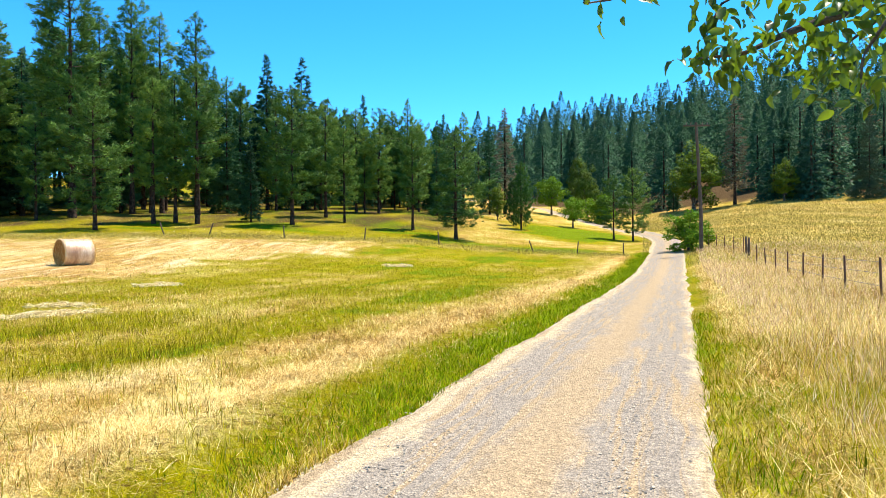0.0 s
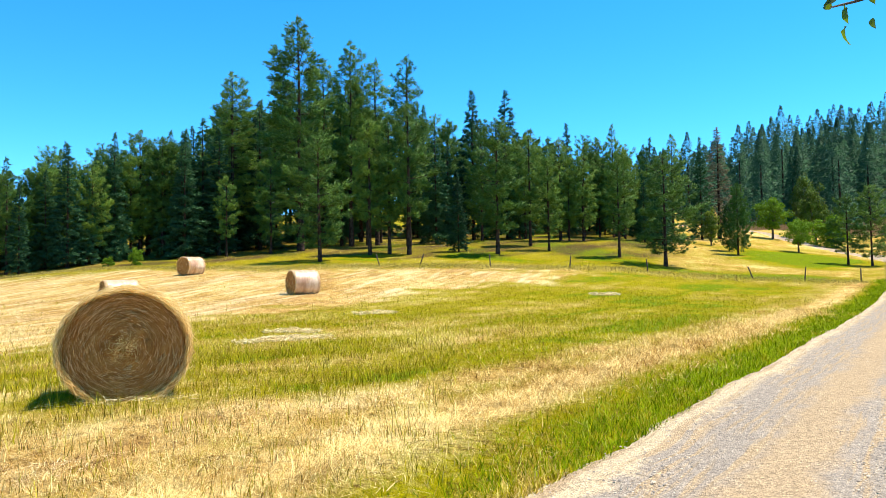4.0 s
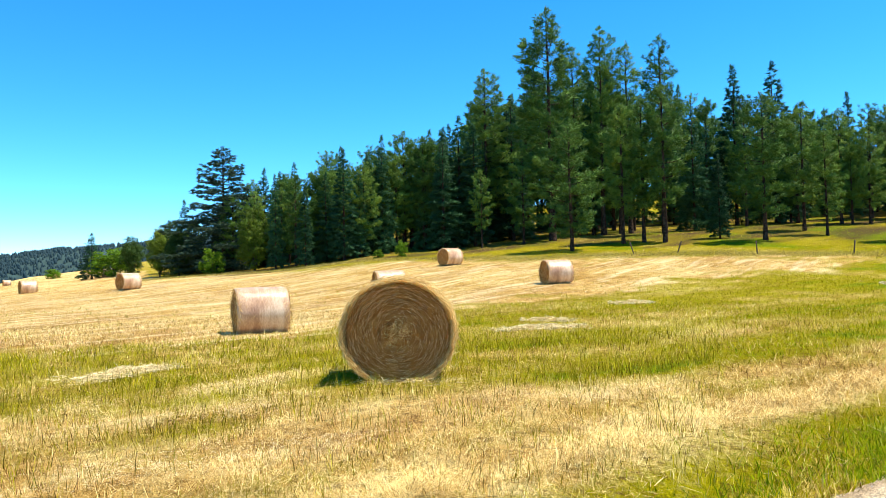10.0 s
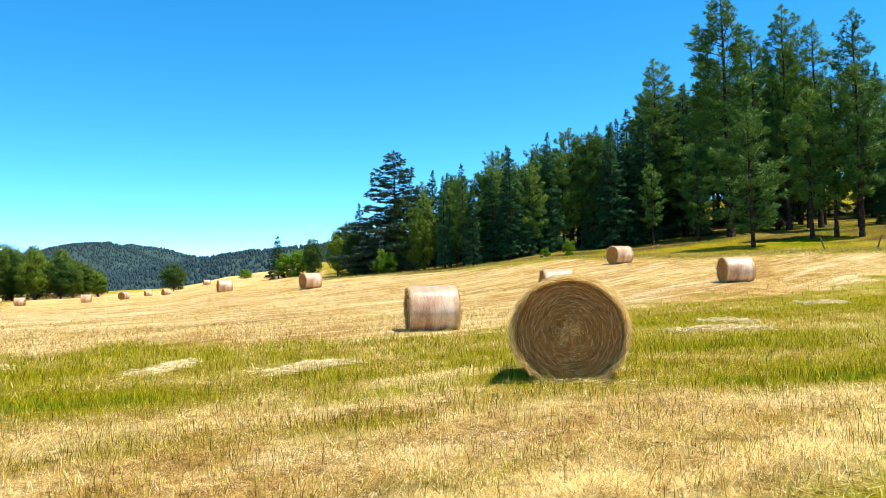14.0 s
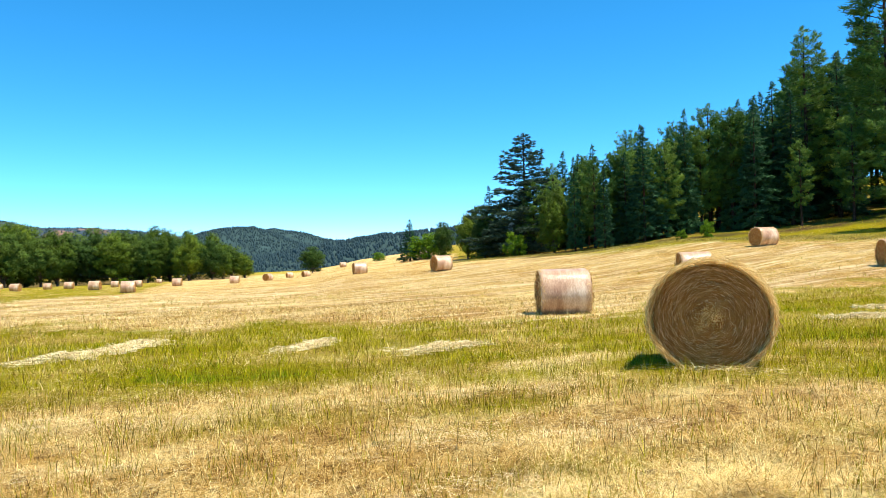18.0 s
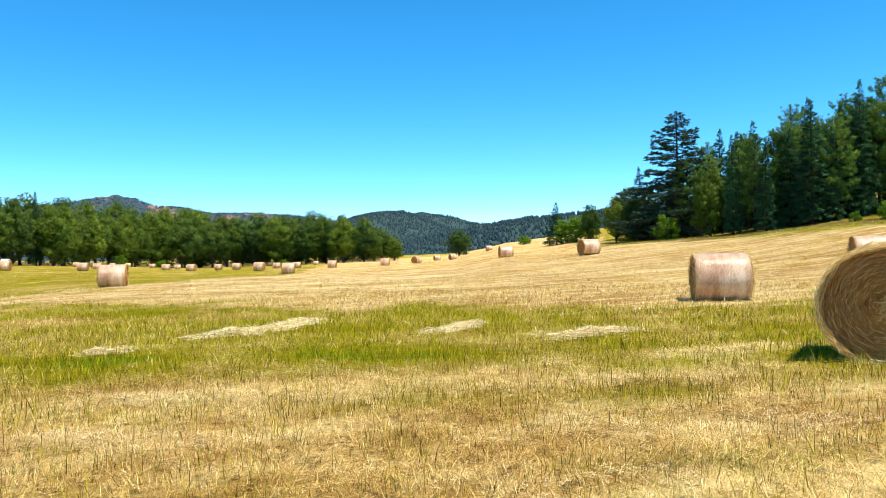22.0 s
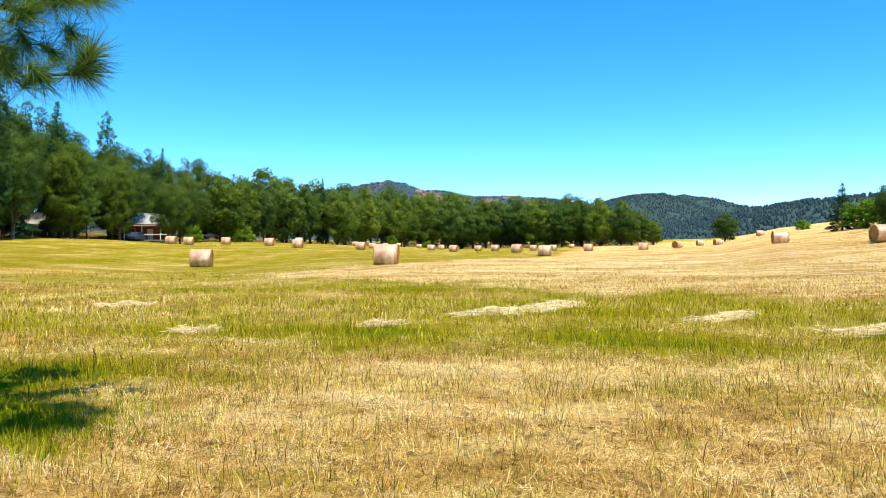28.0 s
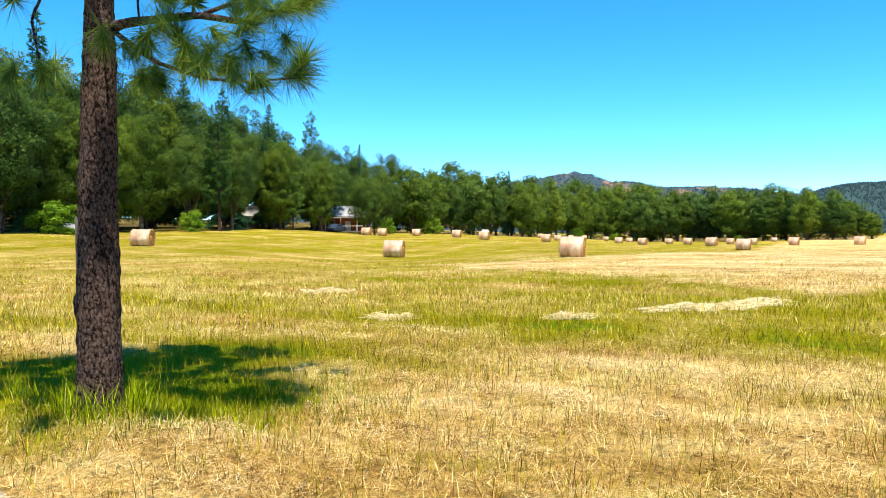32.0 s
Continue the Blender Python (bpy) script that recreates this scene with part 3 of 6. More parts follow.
M_POLE = plain("pole_wood", (0.10, 0.075, 0.06), 0.9)

# ---------------------------------------------------------------- ground
def litter_shade(x, y):
    """Where needle and bark litter, and tree shade put into the colour, darken the forest floor."""
    r, th = np.hypot(x, y), np.degrees(np.arctan2(-x, y))
    n = waves(x, y, 9, 17, 3)
    hill = smooth((r - 150 + 8 * n) / 8) * smooth((-2 - th) / 4) * smooth((th + 75) / 8)
    wood = smooth((r - 69 + 7 * n) / 9) * smooth((54 - th) / 4) * smooth((th + 3) / 4) * smooth((160 - r) / 15)
    edge = np.interp(th, [70, 90, 96, 105, 112, 122, 138], [305, 300, 238, 164, 132, 110, 94])
    line = smooth((r - edge) / 6) * smooth((th - 71) / 3) * smooth((141 - th) / 3) * smooth((edge + 260 - r) / 40)
    return np.clip(np.maximum.reduce([hill, 0.85 * wood * (0.72 + 0.6 * n), line * 0.8]), 0, 1)


def trodden(x, y):
    """A reddish strip where the baler drove up the field."""
    line = spline([at(44, 19.5), at(52, 21), at(57, 25), at(61.5, 38), at(64.5, 58), at(66, 90)], 6)
    d = np.full(x.shape, 1e9)
    for p in line:
        d = np.minimum(d, np.hypot(x - p[0], y - p[1]) / (1 + 0.012 * np.hypot(*p)))
    return 0.5 * np.exp(-(d / 1.15) ** 2) * np.clip(0.75 + 0.5 * waves(x, y, 4, 19, 2), 0, 1)


def build_ground():
    rings = np.concatenate([[0.0], np.geomspace(0.8, 600, 230), np.geomspace(640, 4600, 22)])
    az = np.radians(np.arange(0, 360, 0.75))
    rr, aa = np.meshgrid(rings, az, indexing="ij")
    x, y = (-rr * np.sin(aa)).ravel(), (rr * np.cos(aa)).ravel()
    z = land(x, y)
    me = mesh_of("ground", np.stack([x, y, z], 1), grid_faces(len(rings), len(az), True)[:, ::-1], M_GROUND, True, [("dry", dryness(x, y)), ("duff", litter_shade(x, y)), ("lane", trodden(x, y)), ("field", mown(x, y))])
    return tagged(new("ground", me), "mown hay field with green stubble and dry straw", "field", kind="structure")


def build_road():
    line = spline(ROAD, 40)
    line = line[(np.hypot(*line.T) < 175)]
    t = unit(np.gradient(line, axis=0))
    n = np.stack([t[:, 1], -t[:, 0]], 1)                       # to the right of the way ahead
    us = np.linspace(-1, 1, 21)
    g = waves(line[:, 0], line[:, 1], 3.1, 21, 3)
    g2 = waves(line[:, 0], line[:, 1], 2.7, 22, 3)
    half = np.stack([1.56 + 0.10 * g, 1.52 + 0.10 * g2], 1)
    pts, across, along = [], [], []
    run = np.concatenate([[0], np.cumsum(np.hypot(*np.diff(line, axis=0).T))])
    for u in us:
        w = np.where(u < 0, half[:, 0], half[:, 1])
        p = line + n * (u * w)[:, None]
        z = land(p[:, 0], p[:, 1])
        prof = 0.03 + 0.02 * (1 - u * u) - 0.022 * np.exp(-((abs(u) - 0.5) / 0.17) ** 2) - 0.06 * (abs(u) > 0.97)
        pts.append(np.stack([p[:, 0], p[:, 1], z + prof], 1))
        across.append(np.full(len(p), (u + 1) / 2))
        along.append(run)
    v = np.stack(pts, 1).reshape(-1, 3)
    a = np.stack(across, 1).ravel()
    me = mesh_of("road", v, grid_faces(len(line), len(us)), M_GRAVEL, True, [("across", a), ("along", np.stack(along, 1).ravel())])
    tagged(new("road", me), "pale gravel farm track with two worn wheel tracks", "road", kind="structure")
    # loose stones, most in and beside the wheel tracks
    g = np.random.default_rng(5)
    m = 9000
    s = 2.5 + 24 * g.random(m) ** 1.9
    u = np.where(g.random(m) < 0.75, g.choice([-0.55, 0.5], m) + g.normal(0, 0.2, m), g.uniform(-1, 1, m))
    u = np.clip(u, -1.02, 1.02)
    px = -1.27 + 0.32 * s + u * 1.45 * 0.952
    py = s - u * 1.45 * 0.305
    size = g.uniform(0.004, 0.013, m) * (1 + s / 40)
    octa = np.array([(1, 0, 0), (0, 1, 0), (-1, 0, 0), (0, -1, 0), (0, 0, 0.7), (0, 0, -0.4)], float)
    tri = np.array([(0, 1, 4), (1, 2, 4), (2, 3, 4), (3, 0, 4)])
    z = land(px, py) + 0.035
    verts = np.stack([px, py, z], 1)[:, None] + octa[None] * size[:, None, None] * g.uniform(0.6, 1.4, (m, 6, 1))
    faces = tri[None] + 6 * np.arange(m)[:, None, None]
    tagged(new("loose_gravel", mesh_of("loose_gravel", verts.reshape(-1, 3), faces.reshape(-1, 3), M_PEBBLE)), "small grey and tan stones lying on the track", "gravel", kind="stuff")


# ---------------------------------------------------------------- trees
def trunk_tube(h, r, lean=0.0, seed=0, sides=8):
    g = np.random.default_rng(seed)
    zs = np.linspace(-0.4, h, 9)
    t = np.clip(zs / h, 0, 1)
    pts = np.stack([lean * t * h + 0.05 * g.normal(size=9) * t, 0.05 * g.normal(size=9) * t, zs], 1)
    rad = r * (1 - t) ** 0.8 + 0.015
    rad[0] *= 1.35
    return tube(pts, rad, sides, 0.05, seed)


CROWNS = {   # height in the crown: reach, rise of the boughs; whorls a metre, boughs a whorl, slips a tuft, tuft size, slip length and width
    "pine": (([0, 0.08, 0.3, 0.7, 0.9, 1], [0.5, 0.8, 1.0, 0.76, 0.36, 0.04]), ([0, 0.5, 1], [-0.15, 0.15, 0.9]), 1.5, 5, 13, 0.20, 0.30, 0.085),
    "fir": (([0, 0.1, 0.5, 0.85, 1], [0.85, 1.0, 0.68, 0.27, 0.03]), ([0, 0.5, 1], [-0.32, -0.10, 0.5]), 2.0, 6, 10, 0.16, 0.36, 0.11),
    "spruce": (([0, 0.12, 0.3, 0.5, 0.7, 0.85, 0.93, 1], [0.9, 1.0, 0.86, 0.60, 0.40, 0.25, 0.17, 0.02]), ([0, 0.5, 1], [-0.18, 0.02, 0.5]), 1.9, 8, 12, 0.17, 0.36, 0.11),
    "cedar": (([0, 0.1, 0.5, 0.9, 1], [0.75, 1.0, 0.8, 0.3, 0.04]), ([0, 1], [0.5, 1.2]), 3.0, 7, 10, 0.12, 0.30, 0.09)}


def conifer(name, h, rad, bare, style, mat, seed, count, label, limbs=True, size=1.0):
    """A conifer thing: trunk with limbs, and a crown of needle tufts on whorled boughs."""
    g = np.random.default_rng(seed)
    root = new(name)
    wood = [trunk_tube(h * 0.99, 0.0095 * h + 0.05, g.normal(0, 0.006), seed, 8)]
    reach, lift, per_m, per_whorl, k, puff, blade, wide = CROWNS[style]
    nw = max(6, int(h * (1 - bare) * per_m))
    t = np.repeat((np.arange(nw) + 0.5) / nw, per_whorl) + g.normal(0, 0.25 / nw, nw * per_whorl)
    t = np.clip(t[g.random(len(t)) < 0.9], 0, 0.995)
    nb = len(t)
    az = np.arange(nb) * 2.399 + g.normal(0, 0.5, nb)
    lean = g.uniform(0, 6.28)
    length = rad * np.interp(t, *reach) * g.uniform(0.68, 1.12, nb) * (1 + 0.14 * np.cos(az - lean) + 0.10 * np.sin(t * 31 + seed))
    rise = np.interp(t, *lift) + g.normal(0, 0.07, nb)
    z0 = h * (bare + (1 - bare) * t * 0.985)
    flat = np.stack([np.cos(az), np.sin(az), 0 * az], 1)
    side = np.stack([-np.sin(az), np.cos(az), 0 * az], 1)
    curl = {"pine": 0.16, "fir": -0.08, "spruce": -0.20, "cedar": 0.2}[style]

    def along(i, s):
        p = flat[i] * (s * length[i])[:, None]
        p[:, 2] = z0[i] + length[i] * (rise[i] * s + curl * s ** 2 + (0.14 * s ** 4 if style == "spruce" else 0))
        return p

    share = length ** 1.35 + 0.05
    tufts = np.maximum(1, share / share.sum() * count / k + g.random(nb)).astype(int)
    idx = np.repeat(np.arange(nb), tufts)
    s = 0.22 + 0.78 * g.random(len(idx)) ** 0.6
    c = along(idx, s)
    fan = g.uniform(-1, 1, len(idx)) * length[idx] * (0.52 if style in ("spruce", "fir") else 0.36) * (1.15 - s)
    c += side[idx] * fan[:, None]
    c[:, 2] += g.normal(0, 0.05 + (0.09 if style == "pine" else 0.03) * size, len(idx)) - (0.12 * np.abs(fan) if style == "spruce" else 0)
    top = np.array([(0, 0, h - 0.16 * i) for i in range(4)], float) + g.normal(0, 0.05, (4, 3)) * (1, 1, 0)
    c = np.concatenate([c, top])
    outw = np.concatenate([flat[idx] + (0, 0, 0.2), np.tile((0.0, 0, 1.0), (4, 1))])
    big = np.clip(g.normal(1, 0.22, len(c)), 0.5, 1.6) * np.concatenate([0.75 + 0.35 * np.minimum(1, length[idx] / (0.6 * rad)), np.full(4, 0.6)])
    e = unit(g.normal(size=(len(c), k, 3)))
    squash = np.array((1, 1, 0.8 if style in ("pine", "cedar") else 0.38))
    base = c[:, None] + e * squash * (puff * size * big)[:, None, None] * g.random((len(c), k, 1)) ** 0.5
    way = unit(e * squash * 0.9 + outw[:, None] * 0.7 + g.normal(0, 0.25, e.shape) + (0, 0, 0.25 if style in ("pine", "cedar") else -0.12))
    axis = unit(c - np.stack([0 * c[:, 0], 0 * c[:, 1], np.minimum(c[:, 2] - 0.3, h * 0.9)], 1) * (0, 0, 1))
    puffs = unit(e * 0.75 + axis[:, None] * 0.55 + (0, 0, 0.28)).reshape(-1, 3)
    n = len(puffs)
    grow = np.repeat(size * (0.5 + 0.5 * big), k)
    v, f = slips(base.reshape(-1, 3), way.reshape(-1, 3), blade * grow * g.uniform(0.6, 1.25, n), wide * grow * g.uniform(0.7, 1.3, n), g)
    part("crown", mesh_of("crown", v, f, mat, attrs=[("puff", np.repeat(puffs, 3, 0))]), None, root)
    if limbs:
        for i in range(0, nb, 2):
            if length[i] > 0.5:
                p = along(np.full(4, i), np.linspace(0, 0.85, 4))
                wood.append(tube(p, np.linspace(0.028, 0.008, 4) * (1 + h / 24), 3))
        for _ in range(int(h * bare * 2.5)):          # dead stubs below the crown
            a, zz = g.uniform(0, 6.28), h * bare * g.uniform(0.35, 1.0)
            q = np.array((math.cos(a), math.sin(a), g.uniform(-0.3, 0.1))) * g.uniform(0.4, 1.2)
            wood.append(tube(np.array([(0, 0, zz), q * 0.5 + (0, 0, zz), q + (0, 0, zz - 0.05)]), [0.022, 0.015, 0.006], 3))
    v, f = joined(wood)
    part("trunk", mesh_of("trunk", v, f, M_BARK_FAR, True), None, root)
    return tagged(root, label, "tree")


def broadleaf(name, h, rad, bare, mat, seed, clumps, per, label, leaf=0.34, trunk=0.02, dome=0.5):
    """A broadleaf thing: trunk and limbs, with a crown of leaf clumps."""
    g = np.random.default_rng(seed)
    root = new(name)
    zc = h * (bare + (1 - bare) * dome)
    hz = h * (1 - bare) * 0.55
    d = unit(g.normal(size=(clumps, 3)))
    k = g.random(clumps) ** 0.4
    wob = 1 + 0.16 * np.sin(d[:, 0] * 4 + seed) * np.cos(d[:, 1] * 3 + d[:, 2] * 5)
    cc = d * (k * wob)[:, None] * (rad, rad, hz) * 0.86 + (0, 0, zc)
    cc[:, 2] = np.maximum(cc[:, 2], h * bare * 0.8 + 0.2)
    cc[:, :2] *= np.interp(cc[:, 2] / h, [0, 0.15, 0.5], [1.25, 1.2, 1.0])[:, None]
    cr = rad * g.uniform(0.13, 0.27, clumps)
    idx = np.repeat(np.arange(clumps), per)
    e = unit(g.normal(size=(len(idx), 3)))
    p = cc[idx] + e * (cr[idx] * g.random(len(idx)) ** 0.3)[:, None] * (1, 1, 0.75)
    way = unit(e * 0.6 + g.normal(0, 0.6, (len(idx), 3)) + (0, 0, -0.15))
    v, f = kites(p, way, leaf * g.uniform(0.6, 1.3, len(idx)), leaf * 0.62 * g.uniform(0.7, 1.2, len(idx)), g)
    puffs = unit(e * 0.9 + unit(cc - (0, 0, zc - hz * 0.4))[idx] * 0.5 + (0, 0, 0.2))
    part("crown", mesh_of("crown", v, f, mat, attrs=[("puff", np.repeat(puffs, 4, 0))]), None, root)
    wood = [trunk_tube(zc, trunk * h + 0.04, 0, seed, 8)]
    for i in range(min(14, clumps)):
        a = np.array((0, 0, h * bare * g.uniform(0.7, 1.2) + 0.3))
        b = cc[i]
        m = (a + b) / 2 + (0, 0, 0.1 * h * g.random())
        q = np.array([a, m, b])
        wood.append(tube(q, [trunk * h * 0.55, trunk * h * 0.3, 0.02], 4))
    v, f = joined(wood)
    part("trunk", mesh_of("trunk", v, f, M_BARK_GREY, True), None, root)
    return tagged(root, label, "tree")


def plant(proto, theta, r, h, proto_h, wide=1.0, g=None, group="", turn=None, label=""):
    """A copy of a tree, h metres high, with its foot on the land."""
    x, y = at(theta, r)
    s = h / proto_h
    a = RNG.uniform(0, 6.28) if turn is None else turn
    m = Matrix.Translation((x, y, land1(x, y) - 0.05)) @ Matrix.Rotation(a, 4, "Z") @ Matrix.Diagonal((s * wide, s * wide, s, 1))
    ob = copy_thing(proto, m)
    return tagged(ob, label, group=group)


def lift_to(theta, r, el):
    """Height of a tree at that place whose top stands el degrees above the eye."""
    x, y = at(theta, r)
    return 1.6 + r * math.tan(radians(el)) - land1(x, y)


# prototypes stand far behind the eye, on the land
PROTO = {}


def proto(key, ob, h):
    PROTO[key] = (ob, h)


def put(key, theta, r, h, wide=1.0, group="", label=""):
    ob, ph = PROTO[key]
    return plant(ob, theta, r, h, ph, wide, group=group, label=label)


def build_trees():
    g = np.random.default_rng(31)
    pine_l = "young ponderosa pine with an open green crown, bare lower trunk"
    proto("pine_a", conifer("pine_tree", 14, 3.0, 0.17, "pine", M_PINE, 1, 13000, pine_l), 14)
    proto("pine_b", conifer("pine_tree", 14, 2.6, 0.24, "pine", M_PINE, 2, 11000, pine_l), 14)
    proto("pine_c", conifer("pine_tree", 14, 3.5, 0.13, "pine", M_PINE, 3, 15000, pine_l), 14)
    proto("pine_tall", conifer("tall_pine_tree", 26, 3.5, 0.2, "pine", M_PINE, 4, 20000, "tall mature pine with a narrow dark green crown", True, 1.25), 26)
    proto("pine_thin", conifer("tall_pine_tree", 24, 2.5, 0.3, "pine", M_PINE, 5, 9500, "tall thin pine with a sparse crown", True, 1.15), 24)
    fir_l = "dark green Douglas fir in the forest edge"
    proto("fir_a", conifer("fir_tree", 20, 3.7, 0.05, "fir", M_FIR, 6, 14000, fir_l, False, 1.3), 20)
    proto("fir_b", conifer("fir_tree", 20, 3.1, 0.08, "fir", M_FIR, 7, 12000, fir_l, False, 1.3), 20)
    proto("cedar", conifer("cedar_tree", 10, 2.1, 0.02, "cedar", M_CEDAR, 8, 14000, "dense dark green incense cedar", False, 0.9), 10)
    proto("spruce", conifer("spruce_tree", 16, 7.0, 0.02, "spruce", M_SPRUCE, 9, 46000, "big old fir with wide layered branches", True, 1.0), 16)
    proto("sparse", conifer("dying_fir_tree", 20, 2.4, 0.15, "fir", M_GREYFIR, 10, 5200, "half dead fir with sparse grey-brown needles", True, 1.0), 20)
    oak_l = "broad green oak in the tree line at the field's edge"
    proto("oak_a", broadleaf("oak_tree", 14, 5.6, 0.04, M_LEAF_DARK, 11, 190, 70, oak_l, 0.46), 14)
    proto("oak_b", broadleaf("oak_tree", 14, 5.0, 0.03, M_LEAF, 12, 190, 70, oak_l, 0.46), 14)
    proto("oak_c", broadleaf("oak_tree", 16, 4.6, 0.04, M_LEAF_DARK, 13, 190, 70, oak_l, 0.46), 16)
    proto("oak_d", broadleaf("oak_tree", 14, 4.9, 0.09, M_LEAF_DARK, 18, 250, 190, oak_l, 0.2), 14)
    proto("oak_e", broadleaf("oak_tree", 14, 4.4, 0.09, M_LEAF, 19, 240, 190, oak_l, 0.2), 14)
    proto("shrub", broadleaf("shrub", 4, 2.0, 0.02, M_LEAF_BRIGHT, 14, 60, 80, "bright green leafy shrub", 0.22, 0.02, 0.42), 4)
    proto("fruit", broadleaf("orchard_tree", 5, 2.4, 0.2, M_LEAF_BRIGHT, 15, 60, 90, "small bright green orchard tree", 0.22), 5)
    proto("alder", broadleaf("broadleaf_tree", 9, 3.2, 0.06, M_LEAF, 16, 90, 90, "rounded light green broadleaf tree", 0.28), 9)
    # edge of the wood, one by one: kind, theta, distance, top's elevation, width
    edge = [("pine_c", 25.0, 66, 11.0, 1.15), ("pine_b", 31.8, 78, 8.0, 0.9), ("pine_a", 28.6, 80, 9.4, 1.0), ("pine_b", 21.2, 74, 12.4, 0.95), ("pine_a", 19.7, 75, 12.8, 0.9),
            ("pine_b", 18.2, 74, 13.6, 1.0), ("fir_b", 14.4, 76, 8.2, 0.85), ("pine_a", 11.4, 72, 12.2, 1.05), ("pine_b", 8.9, 84, 11.0, 0.95), ("pine_a", 7.5, 78, 9.5, 0.9),
            ("pine_b", 2.3, 72, 9.4, 1.0), ("pine_c", -1.0, 67, 9.0, 1.2), ("cedar", -6.0, 88, 6.6, 0.85), ("pine_a", 4.9, 92, 9.4, 1.0), ("cedar", -5.4, 92, 5.2, 0.9),
            ("pine_tall", 31.4, 86, 15.4, 1.15), ("pine_tall", 26.4, 82, 19.5, 1.15), ("pine_tall", 24.6, 92, 16.6, 0.9), ("pine_tall", 22.6, 88, 17.9, 0.95), ("pine_thin", 20.6, 90, 16.6, 1.0),
            ("pine_thin", 18.2, 86, 16.9, 1.05), ("fir_b", 13.2, 96, 14.3, 0.9), ("fir_a", 10.6, 98, 14.2, 0.9), ("fir_b", 6.0, 104, 11.6, 0.8), ("pine_thin", 2.6, 100, 11.4, 0.8),
            ("fir_b", -0.1, 110, 10.2, 0.8), ("pine_thin", -1.6, 104, 10.4, 1.0), ("fir_b", -3.6, 112, 10.0, 0.8), ("sparse", -4.8, 118, 10.6, 1.3), ("fir_a", 29.6, 92, 12.8, 0.9),
            ("pine_a", -12.9, 86, 5.4, 1.05), ("pine_c", -14.3, 85, 5.9, 1.0), ("alder", -4.2, 100, 4.9, 0.7), ("fruit", -9.9, 101, 3.9, 1.0), ("fruit", -8.3, 130, 5.4, 1.0),
            ("alder", -11.0, 128, 6.1, 0.75), ("alder", -10.4, 140, 6.9, 0.6), ("fir_b", -17.2, 150, 6.0, 0.9), ("alder", -18.6, 148, 7.4, 1.3), ("sparse", -21.4, 150, 11.4, 1.0),
            ("sparse", -27.6, 158, 11.5, 1.2), ("alder", -24.6, 146, 6.0, 1.0), ("shrub", -18.2, 66, 2.9, 1.15), ("shrub", -12.0, 122, 4.2, 1.2), ("spruce", 51.2, 92, 9.7, 1.22), ("oak_b", 55.6, 97, 3.7, 0.8), ("fir_a", 53.9, 100, 5.8, 1.1),
            ("oak_b", 49.0, 84, 5.3, 0.8), ("fir_a", 48.2, 94, 8.2, 0.95), ("fir_a", 46.0, 96, 8.6, 0.95), ("fir_a", 60.0, 118, 3.4, 1.5), ("oak_a", 57.4, 112, 3.2, 0.8), ("shrub", 58.6, 116, 2.5, 1.7),
            ("oak_a", 54.8, 104, 4.4, 0.8), ("oak_b", 53.4, 98, 4.2, 0.8), ("shrub", 38.0, 73, 2.8, 0.75), ("shrub", 39.8, 74, 2.1, 1.2), ("shrub", 52.0, 86, 2.4, 1.0), ("oak_a", 67.4, 235, 1.5, 1.25), ("oak_a", 54.3, 94, 3.6, 0.9),
            ("shrub", 62.4, 190, 1.0, 1.6), ("spruce", -29.8, 148, 9.0, 0.45), ("fir_a", 33.4, 84, 12.0, 1.0), ("fir_b", 32.3, 81, 11.4, 1.1), ("fir_a", 34.6, 86, 11.2, 1.0)]
    for key, th, r, el, wide in edge:
        put(key, th, r, lift_to(th, r, el), wide)
    # the wood behind the edge, up to the line of its tops
    tops_th = [-8, -6, -3, 0, 3, 5, 8, 10, 13, 15, 18, 22, 26, 31, 33, 35, 40, 44, 48, 51, 54]
    tops_el = [9, 9.2, 9.6, 9.6, 10, 10.4, 11, 12, 12.3, 12.2, 13.5, 14.5, 15, 13.4, 11.8, 11.0, 10.4, 9.3, 8.0, 6.0, 4.6]
    n = 0
    while n < 175:
        th, r = g.uniform(-1.5, 52), g.uniform(82, 128)
        if th > 33:
            r = g.uniform(80, 106)
        if r < 88 and th < 30:
            continue
        el = np.interp(th, tops_th, tops_el) * g.uniform(0.8, 1.03)
        key = g.choice(["pine_a", "pine_b", "fir_a", "fir_b"], p=[0.34, 0.34, 0.16, 0.16])
        if th > 33:
            key = g.choice(["pine_a", "fir_a", "fir_b"], p=[0.55, 0.25, 0.2])
        h = lift_to(th, r, el)
        if 5 < h < 32:
            put(key, th, r, h, g.uniform(0.75, 1.0) * min(1, 17 / h + 0.15))
            n += 1
    for th, r, el in [(3.5, 122, 8.5), (5.2, 118, 9.0), (7.0, 124, 9.5), (8.4, 116, 9.6), (9.8, 122, 10.0), (6.2, 130, 8.8), (1.8, 126, 8.2), (11.8, 126, 10.2)]:
        put("fir_a", th, r, lift_to(th, r, el), 1.1)
    # row of young pines along the field's far edge
    for th in np.arange(34.5, 47.5, 0.95):
        th = th + g.normal(0, 0.25)
        r = 82 + g.normal(0, 2.5)
        put(g.choice(["pine_a", "pine_b", "fir_a", "fir_b"]), th, r, lift_to(th, r, np.interp(th, tops_th, tops_el) * g.uniform(0.78, 1.0)), g.uniform(0.85, 1.1))
    # tree line at the far left edge of the field
    line_th = [72, 75, 79, 84, 90, 96, 99, 102, 105, 108, 112, 115, 118, 122, 127, 132, 138]
